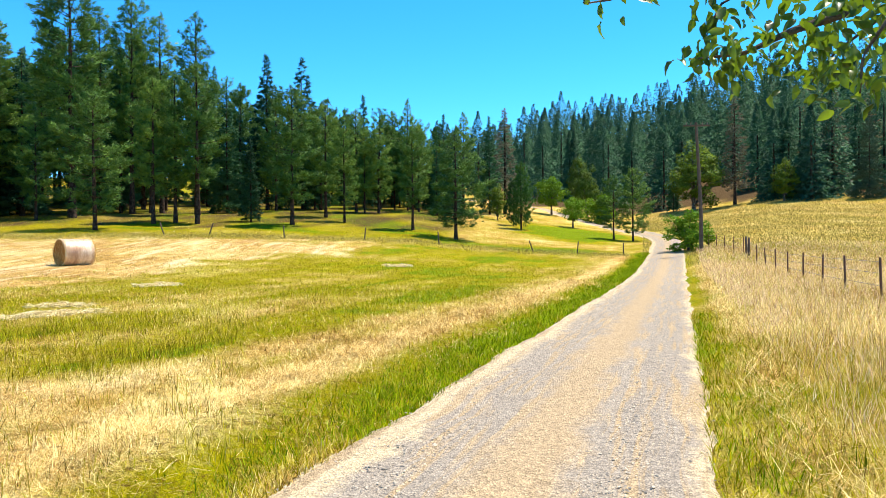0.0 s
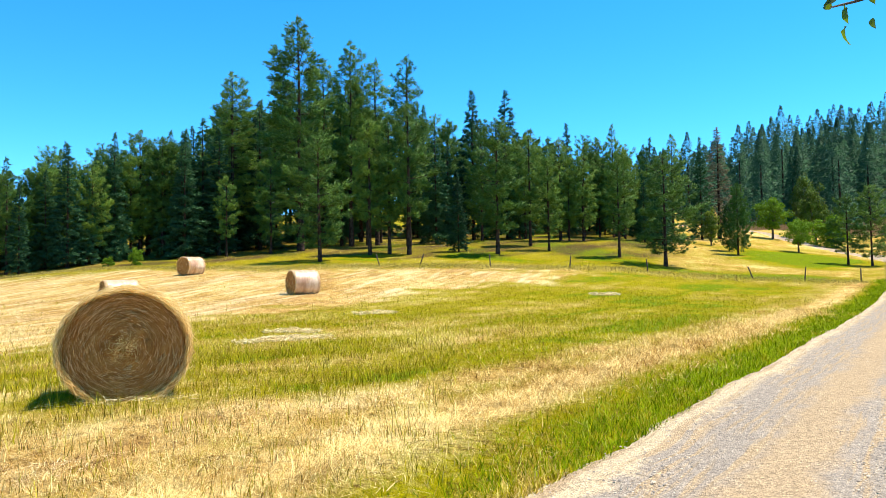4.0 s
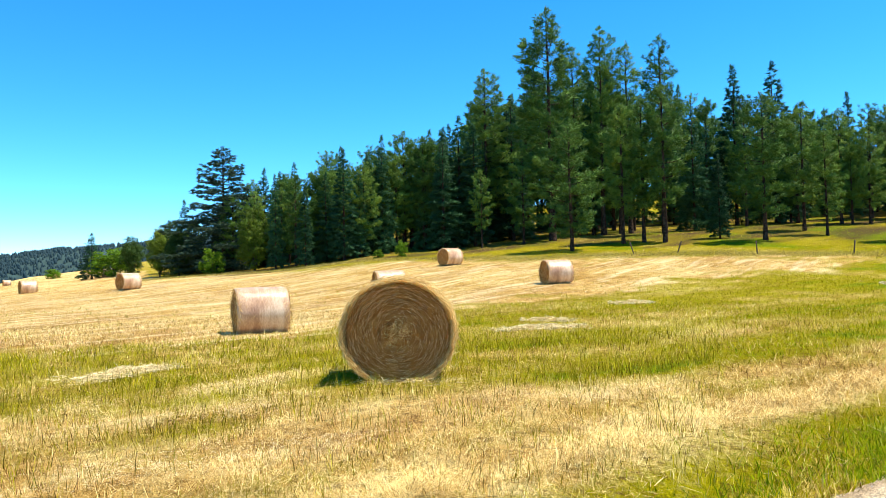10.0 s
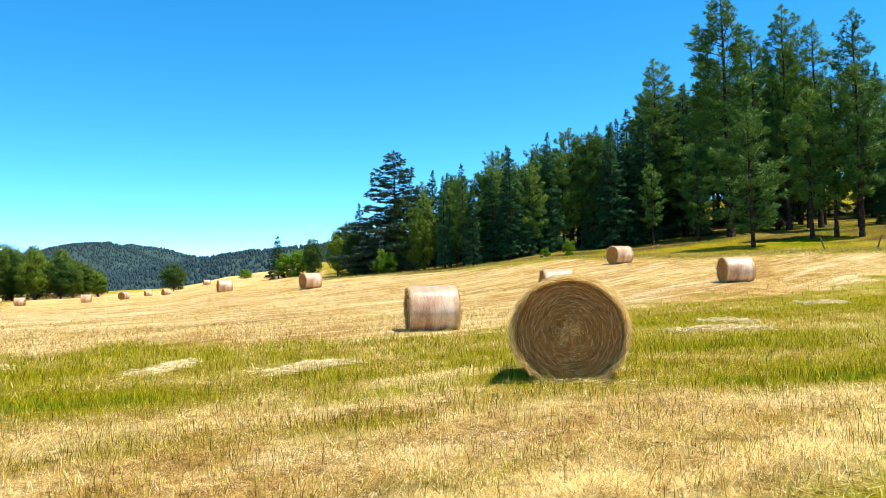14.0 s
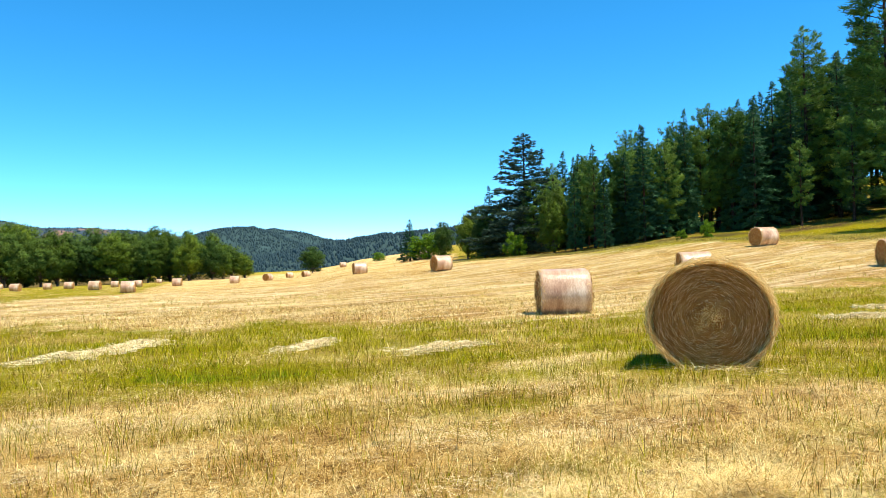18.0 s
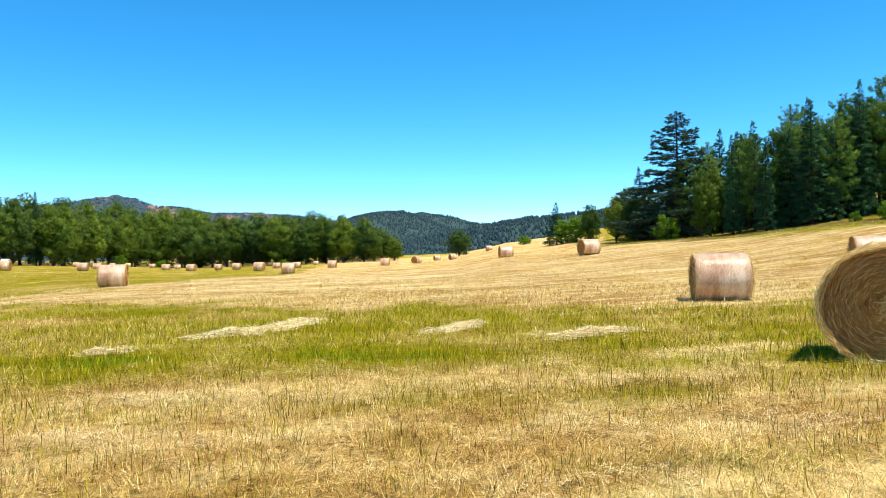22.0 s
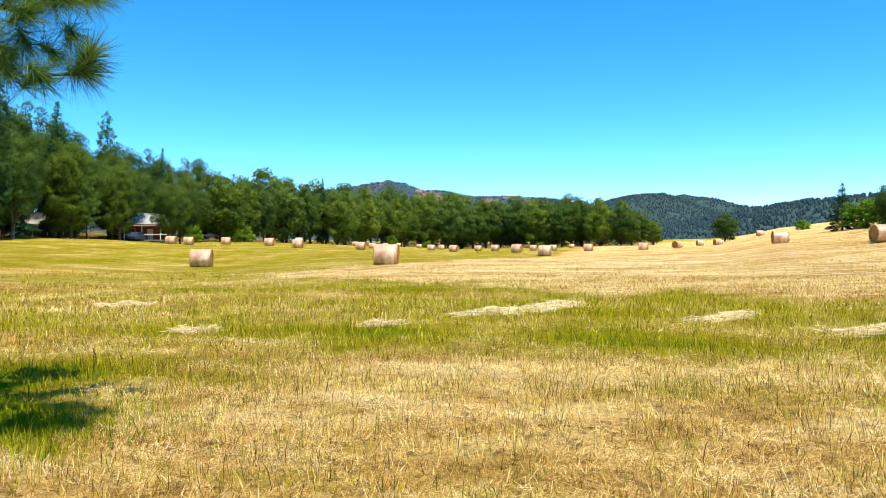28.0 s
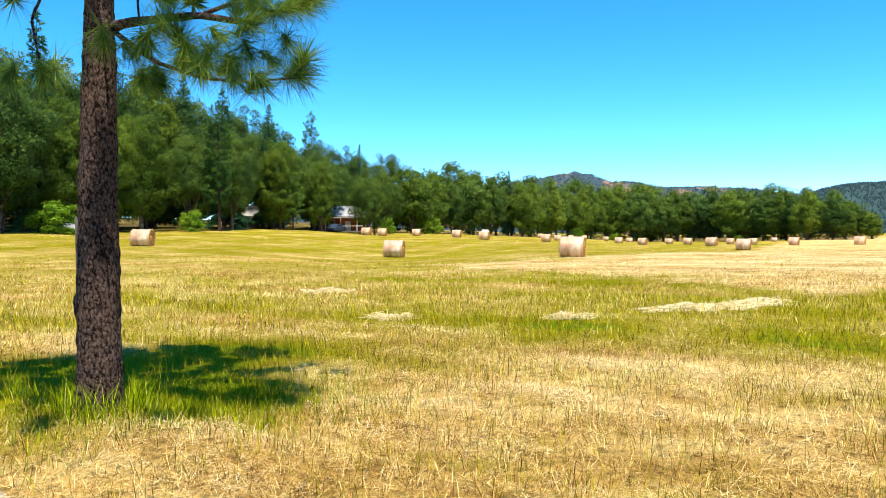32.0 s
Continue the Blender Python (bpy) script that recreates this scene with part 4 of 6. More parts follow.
    line_el = [0.9, 2.4, 2.8, 2.8, 3.2, 3.8, 4.2, 4.8, 5.0, 5.9, 6.6, 7.8, 8.6, 9.6, 10.5, 12.5, 12]
    line_r = [300, 300, 310, 318, 300, 240, 215, 190, 165, 146, 134, 126, 118, 112, 106, 100, 96]
    th = 72.5
    while th < 139:
        r0 = np.interp(th, line_th, line_r)
        for row in range(3 if th > 108 else 2):
            r = r0 + row * 11 + g.uniform(-3, 5)
            tt = th + g.normal(0, 0.3)
            if 108.4 < tt < 111.3 and row == 0:
                continue
            el = np.interp(tt, line_th, line_el) * g.uniform(0.88, 1.12) * (1.0 if row else 0.86)
            put(g.choice(["oak_d", "oak_e", "oak_d"] if th > 106 else ["oak_b", "oak_b", "oak_a", "oak_c"]), tt, r, max(4, lift_to(tt, r, el)), g.uniform(0.8, 1.15) * (0.85 if th > 112 else 1.0))
        if th > 103:
            put("oak_a", th + g.normal(0, 0.2), r0 + 34, g.uniform(5.5, 8.5), 1.8)
        if th > 113:
            put("oak_b", th + g.normal(0, 0.4), r0 + 52, g.uniform(8, 11), 1.5)
        if g.random() < 0.25:
            put("shrub", th, r0 - 6, g.uniform(2.5, 5), g.uniform(1.0, 1.6))
        th += math.degrees((6.4 if th > 106 else 5.6) / r0) * g.uniform(0.8, 1.2)
    for key, tt, r, el, wide in [("pine_thin", 112.2, 150, 8.8, 0.85), ("fir_b", 115.3, 132, 9.2, 0.9), ("fir_a", 118.6, 126, 10.2, 0.9), ("pine_tall", 118.9, 110, 9.4, 0.9), ("fir_b", 121.3, 128, 11, 0.9),
                                 ("fir_a", 130.6, 108, 14.5, 0.8), ("pine_a", 113.6, 128, 4.2, 0.9), ("fir_b", 97.2, 232, 4.4, 0.7), ("fir_b", 108.6, 150, 6.4, 0.6)]:
        put(key, tt, r, lift_to(tt, r, el), wide)
    for ob, _ in PROTO.values():                      # the first of each kind, off to the south behind the eye
        i = list(o for o, _ in PROTO.values()).index(ob)
        x, y = 60 + 9 * (i % 4), -120 - 9 * (i // 4)
        ob.matrix_world = Matrix.Translation((x, y, land1(x, y) - 0.05))


def far_woods():
    """Woods on the hill across the meadow: many small firs."""
    g = np.random.default_rng(44)
    n = 640
    th = g.uniform(-62, 1, n)
    r = np.sqrt(g.uniform(146 ** 2, 380 ** 2, n))
    x, y = -r * np.sin(np.radians(th)), r * np.cos(np.radians(th))
    keep = ~((th > -16) & (r < 165)) & ~((th > -4) & (r < 175))
    x, y, r = x[keep], y[keep], r[keep]
    z = land(x, y)
    h = g.uniform(16, 27, len(x)) * np.interp(th[keep], [-12, -7, -4, 1], [1.0, 0.95, 0.85, 0.72])
    per = np.where(r < 205, 3000, np.where(r < 260, 1600, 900))
    idx = np.repeat(np.arange(len(x)), per)
    t = g.random(len(idx)) ** 1.35
    rad = (1 - t) ** 0.8 * h[idx] * 0.19 * g.random(len(idx)) ** 0.5 * 1.08 * (1 + 0.25 * np.sin(t * 45))
    a = g.uniform(0, 6.28, len(idx))
    c = np.stack([x[idx] + rad * np.cos(a), y[idx] + rad * np.sin(a), z[idx] + h[idx] * (0.0 + 0.98 * t) - 0.18 * rad], 1)
    way = unit(np.stack([np.cos(a), np.sin(a), np.full(len(a), -0.45)], 1) + g.normal(0, 0.35, (len(a), 3)))
    fine = np.interp(per, [900, 1600, 3000], [1.0, 0.78, 0.58])[idx]
    v, f = slips(c, way, fine * g.uniform(0.8, 1.5, len(a)) * (0.5 + 0.5 * (1 - t)), fine * g.uniform(0.45, 0.8, len(a)) * (0.55 + 0.45 * (1 - t)), g)
    puffs = unit(np.stack([np.cos(a), np.sin(a), np.full(len(a), 0.9)], 1) + g.normal(0, 0.2, (len(a), 3)))
    tagged(new("hill_woods", mesh_of("hill_woods", v, f, M_HILLFIR, attrs=[("puff", np.repeat(puffs, 3, 0))])), "dense dark fir forest on the hillside", "forest", kind="stuff")
    tubes = [tube(np.array([(px, py, pz - 0.5), (px, py, pz + ph * 0.6)]), [0.3, 0.15], 5) for px, py, pz, ph, pr in zip(x, y, z, h, r) if pr < 190]
    v, f = joined(tubes)
    tagged(new("hill_trunks", mesh_of("hill_trunks", v, f, M_BARK_FAR)), "dark trunks at the foot of the forest", "forest", kind="stuff")


def ridge(name, th, el, r, depth, mat, seed, trees, label):
    """A far wooded hill: a ridge whose crest follows el over th."""
    g = np.random.default_rng(seed)
    ths = np.linspace(th[0], th[-1], 160)
    crest = r * np.tan(np.radians(np.interp(ths, th, el)))
    k = np.linspace(-0.4, 1.0, 26)
    az = np.radians(ths)
    verts = []
    for kk in k:
        rr = r + depth * (kk - 0) if kk >= 0 else r + depth * kk * 1.0
        prof = np.clip(1 - (abs(kk) / (1.0 if kk > 0 else 0.4)) ** 1.3, 0, 1)
        x, y = -rr * np.sin(az), rr * np.cos(az)
        fold = 1 + 0.10 * waves(x, y, r * 0.11, seed, 3) * (1 if abs(kk) > 0.02 else 0.15)
        verts.append(np.stack([x, y, -14 + (crest + 14) * prof * fold], 1))
    v = np.concatenate(verts)
    hill = new(name, mesh_of(name, v, grid_faces(len(k), len(ths)), mat, True))
    # its trees
    m = trees
    i = g.integers(0, len(ths), m)
    kk = -0.4 * g.random(m) ** 1.5
    row = np.clip(np.searchsorted(k, kk), 0, len(k) - 1)
    base = v.reshape(len(k), len(ths), 3)
    lo = np.clip(row - 1, 0, None)
    w = (kk - k[lo]) / np.maximum(1e-6, k[row] - k[lo])
    p = base[lo, i] * (1 - w)[:, None] + base[row, i] * w[:, None]
    q = np.clip(i + 1, 0, len(ths) - 1)
    along = (base[row, q] - base[row, i]) * g.random(m)[:, None]
    p = p + along
    h = g.uniform(3.0, 6.5, m)
    rad = h * g.uniform(0.22, 0.42, m)
    cone = np.array([(1, 0, 0), (0.3, 0.95, 0), (-0.8, 0.6, 0), (-0.8, -0.6, 0), (0.3, -0.95, 0)])
    ring = p[:, None] + cone[None] * rad[:, None, None] * g.uniform(0.7, 1.3, (m, 5, 1))
    mid = p[:, None] + (cone[None] * 0.75 + (0, 0, 0)) * rad[:, None, None] * g.uniform(0.7, 1.3, (m, 5, 1)) + np.stack([0 * h, 0 * h, h * 0.55], 1)[:, None]
    tip = p + np.stack([0 * h, 0 * h, h], 1)
    allv = np.concatenate([ring, mid, tip[:, None]], 1)
    tri = np.array([(a, (a + 1) % 5, 5 + a) for a in range(5)] + [((a + 1) % 5, 5 + (a + 1) % 5, 5 + a) for a in range(5)] + [(5 + a, 5 + (a + 1) % 5, 10) for a in range(5)])
    f = tri[None] + 11 * np.arange(m)[:, None, None]
    part("trees", mesh_of("trees", allv.reshape(-1, 3), f.reshape(-1, 3), M_HAZYTREE), None, hill)
    return tagged(hill, label, "hill", kind="structure")


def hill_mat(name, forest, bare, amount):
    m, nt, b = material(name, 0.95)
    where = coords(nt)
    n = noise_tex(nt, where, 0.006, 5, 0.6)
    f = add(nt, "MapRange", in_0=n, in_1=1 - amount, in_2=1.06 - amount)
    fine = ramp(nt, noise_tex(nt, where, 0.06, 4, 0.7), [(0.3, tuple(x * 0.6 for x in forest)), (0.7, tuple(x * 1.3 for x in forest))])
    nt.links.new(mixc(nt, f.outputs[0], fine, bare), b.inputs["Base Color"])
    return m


# the blue in these tree colours stands in for distant haze
M_HAZYTREE = leafy("hazy_far_trees", (0.016, 0.039, 0.050), (0.027, 0.057, 0.068), (0.043, 0.080, 0.078), 0.1, 0.01)


def build_hills():
    # haze is put into both forest colours as extra blue
    near = hill_mat("hazy_wooded_hill", (0.034, 0.068, 0.066), (0.20, 0.17, 0.10), 0.36)
    far = hill_mat("hazy_burnt_hill", (0.040, 0.068, 0.088), (0.24, 0.145, 0.11), 0.47)
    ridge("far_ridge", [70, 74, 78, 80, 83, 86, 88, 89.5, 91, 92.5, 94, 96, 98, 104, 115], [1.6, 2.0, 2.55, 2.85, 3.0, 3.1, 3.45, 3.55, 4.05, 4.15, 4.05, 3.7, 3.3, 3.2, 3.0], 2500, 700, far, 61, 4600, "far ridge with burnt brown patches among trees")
    ridge("far_hill", [58, 64, 66.5, 68, 70, 71.5, 74, 77], [1.4, 1.8, 2.1, 2.6, 2.85, 2.7, 2.2, 1.4], 2300, 600, near, 62, 3000, "wooded hill behind the valley, tinted blue for haze")
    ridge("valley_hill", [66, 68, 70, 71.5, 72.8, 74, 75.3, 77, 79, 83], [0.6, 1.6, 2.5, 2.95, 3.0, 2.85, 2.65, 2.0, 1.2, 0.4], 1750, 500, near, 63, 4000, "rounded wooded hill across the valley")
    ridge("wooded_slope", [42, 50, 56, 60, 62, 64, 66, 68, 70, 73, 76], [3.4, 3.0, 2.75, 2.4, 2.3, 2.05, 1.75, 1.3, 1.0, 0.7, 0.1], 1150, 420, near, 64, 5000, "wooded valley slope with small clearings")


# ---------------------------------------------------------------- hay bales
def straw_ring(g, n, radius, half, spread, thick=1.0, loose=0.012):
    """Loose straw standing off the rim of a roll whose axis is x."""
    a = g.uniform(0, 6.28, n)
    rr = radius * (1 + g.normal(0, loose, n))
    base = np.stack([g.uniform(-half, half, n), rr * np.cos(a), rr * np.sin(a)], 1)
    tang = np.stack([g.normal(0, 0.6, n), -np.sin(a), np.cos(a)], 1) * g.choice([-1, 1], n)[:, None]
    outw = np.stack([0 * a, np.cos(a), np.sin(a)], 1)
    way = unit(tang + outw * g.uniform(0.0, spread, n)[:, None])
    return slips(base, way, g.uniform(0.08, 0.22, n), thick * g.uniform(0.006, 0.013, n), g)


def bale_profile(radius, length, seed):
    """A settled roll, axis x, lying on z = 0: side shell verts and faces."""
    g = np.random.default_rng(seed)
    sides = 40
    xs = np.array([-0.5, -0.49, -0.46, -0.3, -0.1, 0.1, 0.3, 0.46, 0.49, 0.5]) * length
    sh = np.array([0.93, 0.97, 1.0, 1.0, 0.995, 1.0, 0.998, 1.0, 0.97, 0.93])
    a = np.linspace(0, 2 * math.pi, sides, endpoint=False)
    lump = 1 + 0.012 * np.sin(3 * a + seed) + 0.01 * np.sin(7 * a + 2 * seed)
    v = []
    for x, s in zip(xs, sh):
        rr = radius * s * lump * (1 + 0.004 * g.normal(size=sides))
        yy, zz = rr * np.cos(a) * 1.06, rr * np.sin(a)
        zz = np.where(zz < -0.9 * radius, -0.9 * radius + (zz + 0.9 * radius) * 0.2, zz)
        v.append(np.stack([np.full(sides, x), yy, zz + 0.905 * radius], 1))
    return np.concatenate(v), grid_faces(len(xs), sides, True), sides


def build_bale(seed, radius=0.68, length=1.44, detail=1.0):
    g = np.random.default_rng(seed)
    root = new("hay_bale")
    v, f, sides = bale_profile(radius, length, seed)
    part("net_wrap", mesh_of("net_wrap", v, f, M_NET, True), None, root, "pale net wrap with hay showing through")
    for sgn, row in ((-1, 0), (1, 9)):
        rim = v[row * sides:(row + 1) * sides]
        mid = rim.mean(0)
        rings = []
        for s in (1.0, 0.82, 0.62, 0.42, 0.2, 0.04):
            rings.append(mid + (rim - mid) * s + np.stack([sgn * (0.03 * (1 - s) + 0.008 * g.normal(size=sides)), 0 * rim[:, 0], 0 * rim[:, 0]], 1))
        part("end_face", mesh_of("end_face", np.concatenate(rings), grid_faces(6, sides, True), M_HAY, True), None, root, "brown coiled hay end")
        n = int(420 * detail)
        rr, a = radius * 0.97 * np.sqrt(g.random(n)), g.uniform(0, 6.28, n)
        base = np.stack([np.full(n, sgn * (length / 2 + 0.02)), rr * np.cos(a) * 1.06, rr * np.sin(a) + 0.905 * radius], 1)
        way = unit(np.stack([sgn * g.uniform(0, 0.25, n), -np.sin(a), np.cos(a)], 1) + g.normal(0, 0.25, (n, 3)))
        sv, sf = slips(base, way, g.uniform(0.1, 0.3, n), 0.012, g)
        part("end_straw", mesh_of("end_straw", sv, sf, M_STRAND), None, root)["kind"] = "stuff"
    for sgn in (-1, 1):
        sv, sf = straw_ring(g, int(420 * detail), radius * 0.985, 0.05, 0.55)
        sv[:, 0] += sgn * (length / 2 - 0.03)
        sv[:, 1] *= 1.06
        sv[:, 2] += 0.905 * radius
        part("rim_straw", mesh_of("rim_straw", sv, sf, M_RIM), None, root, "fringe of pale straw at the rim")["kind"] = "stuff"
    sv, sf = straw_ring(g, int(250 * detail), radius * 1.02, length / 2, 0.35)
    sv[:, 2] += 0.905 * radius
    part("loose_straw", mesh_of("loose_straw", sv, sf, M_STRAND), None, root)["kind"] = "stuff"
    return tagged(root, "round hay bale in pale net wrap on the stubble", "hay bale", "hay bales on the field")


def build_open_bale():
    """The nearest roll: its wound end faces the track, with no net over the rim."""
    g = np.random.default_rng(77)
    radius, length = 0.72, 1.5
    root = new("hay_bale")
    v, f, sides = bale_profile(radius, length, 5)
    part("roll", mesh_of("roll", v, f, M_HAYSIDE, True), None, root)
    for sgn, row in ((-1, 0), (1, 9)):
        rim = v[row * sides:(row + 1) * sides]
        mid = rim.mean(0)
        ss = np.linspace(1, 0.02, 16)
        rings = [mid + (rim - mid) * s + np.stack([sgn * (0.05 * (1 - s) + 0.016 * g.normal(size=sides)), 0 * rim[:, 0], 0 * rim[:, 0]], 1) for s in ss]
        end = part("end_face", mesh_of("end_face", np.concatenate(rings), grid_faces(16, sides, True), M_HAY, True), None, root, "dark brown spiral of wound hay")
        n = 6500 if sgn < 0 else 600
        rr, a = radius * 0.98 * np.sqrt(g.random(n)), g.uniform(0, 6.28, n)
        coil = radius / 11                            # straw gathers on the turns of the spiral
        turn_no = np.round(rr / coil - a / 6.283) + a / 6.283
        rr = np.clip(np.where(g.random(n) < 0.7, turn_no * coil + g.normal(0, 0.009, n), rr), 0.02, radius * 0.98)
        wind = 0.12 * np.sin(a * 3 + rr * 40)
        base = np.stack([sgn * (length / 2 + 0.01 + 0.05 * g.random(n) * (1 - rr / radius * 0.6)), rr * np.cos(a) * 1.06, rr * np.sin(a) + 0.905 * radius], 1)
        way = unit(np.stack([sgn * g.normal(0.08, 0.10, n), -np.sin(a), np.cos(a)], 1) * g.choice([-1, 1], n)[:, None] + (g.normal(0, 0.20, (n, 3)) + wind[:, None] * 0.3) * (0.6, 1, 1))
        sv, sf = slips(base, way, g.uniform(0.05, 0.26, n) * (0.35 + 0.8 * rr / radius), g.uniform(0.003, 0.009, n), g)
        part("coil_straw", mesh_of("coil_straw", sv, sf, M_COIL), None, end)["kind"] = "stuff"
        if sgn < 0:
            n = 420                                   # paler knot of straw at the core
            e = g.normal(0, 0.07, (n, 2))
            base = np.stack([np.full(n, sgn * (length / 2 + 0.05)), e[:, 0], e[:, 1] + 0.905 * radius], 1)
            sv, sf = slips(base, unit(g.normal(0, 1, (n, 3)) * (0.5, 1, 1) + (-0.4, 0, 0)), g.uniform(0.05, 0.16, n), 0.008, g)
            part("core_straw", mesh_of("core_straw", sv, sf, M_RIM), None, end, "pale straw knot at the centre")
    sv, sf = straw_ring(g, 3200, radius * 1.0, length / 2, 0.3)
    lip = straw_ring(g, 4200, radius * 0.955, 0.03, 0.22, 1.3, 0.022)
    lip[0][:, 0] -= length / 2 + 0.04
    shag = straw_ring(g, 380, radius * 0.985, 0.12, 0.9)
    shag[0][:, 0] -= length / 2 - 0.06
    sv, sf = joined([(sv, sf), lip, shag])
    sv[:, 1] *= 1.06
    sv[:, 2] += 0.905 * radius
    part("rim_straw", mesh_of("rim_straw", sv, sf, M_RIM), None, root, "shaggy loose straw round the rim")
    return tagged(root, "large round hay bale, wound end facing, shaggy straw rim", "hay bale", "hay bales on the field")


def lay(ob, theta, r, turn, copy=True, scale=1.0):
    """turn: degrees by which the bale's end swings towards the eye; 0 is broadside."""
    x, y = at(theta, r)
    m = Matrix.Translation((x, y, land1(x, y) - 0.02)) @ Matrix.Rotation(radians(theta + turn), 4, "Z") @ Matrix.Scale(scale, 4)
    if copy:
        return copy_thing(ob, m)
    ob.matrix_world = m
    return ob


def build_bales():
    lay(build_open_bale(), 38.72, 10.6, 87, False, 0.985)
    first = lay(build_bale(21), 48.8, 22.0, 8, False)
    second = lay(build_bale(22), 26.3, 41, 24, False)
    for k, (th, r, turn) in enumerate([(39.1, 37, 14), (34.3, 57, 40), (57.7, 63, 28), (59.0, 120, 10), (63.9, 84, 12), (106.1, 57, -12), (92.6, 47, -8), (124.2, 62, -22), (80.4, 90, -5), (82.5, 114, -18), (99.1, 114, -16),
                                       (108.1, 124, -20), (106.9, 130, -14), (104.3, 138, -10), (101.2, 128, -16), (94.4, 128, -14), (93.5, 165, -10), (94.8, 215, -8), (92.5, 225, -10), (91.5, 262, 5), (89.9, 240, -8),
                                       (89.0, 155, -12), (88.2, 205, -8), (87.3, 143, -20), (87.1, 225, -10), (85.4, 175, -12), (84.1, 150, -14), (83.9, 260, 0), (82.3, 245, 8), (81.2, 170, -10), (79.7, 160, -8),
                                       (78.3, 235, 5), (77.1, 132, -10), (73.1, 130, -6), (70.7, 140, 55), (69.1, 185, 20), (67.9, 165, 30), (65.1, 190, 10)]):
        lay(first if k % 2 else second, th, r, turn)


# ---------------------------------------------------------------- poles and fences
def build_pole():
    x, y = at(-19.1, 60)
    z = land1(x, y)
    root = new("utility_pole")
    root.location = (x, y, z)
    v, f = tube([(0, 0, -0.5), (0, 0, 3), (-0.15, 0, 6.5), (-0.33, 0, 10.0)], [0.15, 0.14, 0.12, 0.10], 10, 0.02)
    part("pole", mesh_of("pole", v, f, M_POLE, True), None, root)
    bm = bmesh.new()
    bmesh.ops.create_cube(bm, size=1, matrix=Matrix.Translation((-0.31, -0.12, 9.75)) @ Matrix.Diagonal((2.0, 0.1, 0.12, 1)))
    bmesh.ops.bevel(bm, geom=bm.edges[:], offset=0.012, segments=1)
    part("crossarm", bm, M_POLE, root)
    for dx in (-1.1, -0.75, 0.12, 0.48):
        v, f = tube([(dx, -0.12, 9.8), (dx, -0.12, 9.88), (dx, -0.12, 9.93), (dx, -0.12, 9.98)], [0.03, 0.05, 0.03, 0.045], 8)
        part("insulator", mesh_of("insulator", v, f, M_WIRE, True), None, root)
    tagged(root, "dark weathered wooden power pole beside the track", "utility pole")


def post_mesh(h, r, sides=6):
    v, f = tube([(0, 0, -0.3), (0, 0, h * 0.5), (0, 0, h - 0.02), (0, 0, h)], [r, r, r * 0.95, r * 0.4], sides, 0.05)
    return v, f


def build_fences():
    # roadside fence: steel posts, a braced wooden corner, three strands
    fence = tagged(new("wire_fence"), "rusty steel post and wire fence in dry grass", "fence")
    a, b = np.array((12.1, 20.6)), np.array((21.6, 53.6))
    steps = [0.0, 0.12, 0.225, 0.335, 0.45, 0.56, 0.67, 0.785, 0.91, 0.945, 1.0]
    v, f = post_mesh(1.25, 0.035)
    slim = mesh_of("post", v, f, M_RUST)
    v, f = post_mesh(1.4, 0.085, 10)
    thick = mesh_of("post", v, f, M_WOOD, True)
    feet = []
    for s in steps:
        p = a + (b - a) * s
        z = land1(*p)
        ob = part("post", thick if s in (0.91, 0.945) else slim, None, fence)
        ob.location = (p[0], p[1], z)
        ob.rotation_euler = (RNG.normal(0, 0.02), RNG.normal(0, 0.02), 0)
        feet.append((p[0], p[1], z))
    c, d = np.array((21.6, 53.6)), np.array(at(-19.6, 66))
    for s in (0.25, 0.5, 0.75, 1.0):
        p = c + (d - c) * s
        ob = part("post", slim, None, fence)
        z = land1(*p)
        ob.location = (p[0], p[1], z)
        feet.append((p[0], p[1], z))
    for h in (0.45, 0.8, 1.12):
        v, f = tube([(x, y, z + h + 0.0) for x, y, z in feet], [0.008] * len(feet), 4)
        part("wire", mesh_of("wire", v, f, M_WIRE), None, fence)
    # old fence along the foot of the wood
    old = tagged(new("old_fence"), "old leaning posts of a fence below the wood", "fence")
    v, f = post_mesh(1.0, 0.05, 8)
    grey = mesh_of("post", v, f, M_WOOD, True)
    for th, r, lean in [(-10.2, 62, 0.1), (-6.9, 61, -0.35), (-13.6, 63, 0.0), (0.3, 60, -0.08), (6, 60, 0.1), (12, 60, -0.06), (17.4, 61, 0.35), (20.5, 61, -0.3)]:
        x, y = at(th, r)
        ob = part("post", grey, None, old)
        ob.location, ob.rotation_euler = (x, y, land1(x, y)), (0, lean, 0)


# ---------------------------------------------------------------- run
build_ground()
build_road()
build_hills()
build_trees()
far_woods()
build_bales()
build_pole()
build_fences()

# ---------------------------------------------------------------- grass
def field_points(g, n, r0, r1, th0, th1, power=1.0):
    """Points of a fan of the plan, none on the road."""
    th = np.radians(g.uniform(th0, th1, n))
    r = np.sqrt(r0 ** 2 + (r1 ** 2 - r0 ** 2) * g.random(n) ** power)
    x, y = -r * np.sin(th), r * np.cos(th)
    ok = road_off(x, y) > 1.5 + 0.12 * waves(x, y, 3, 40, 2)
    return x[ok], y[ok]


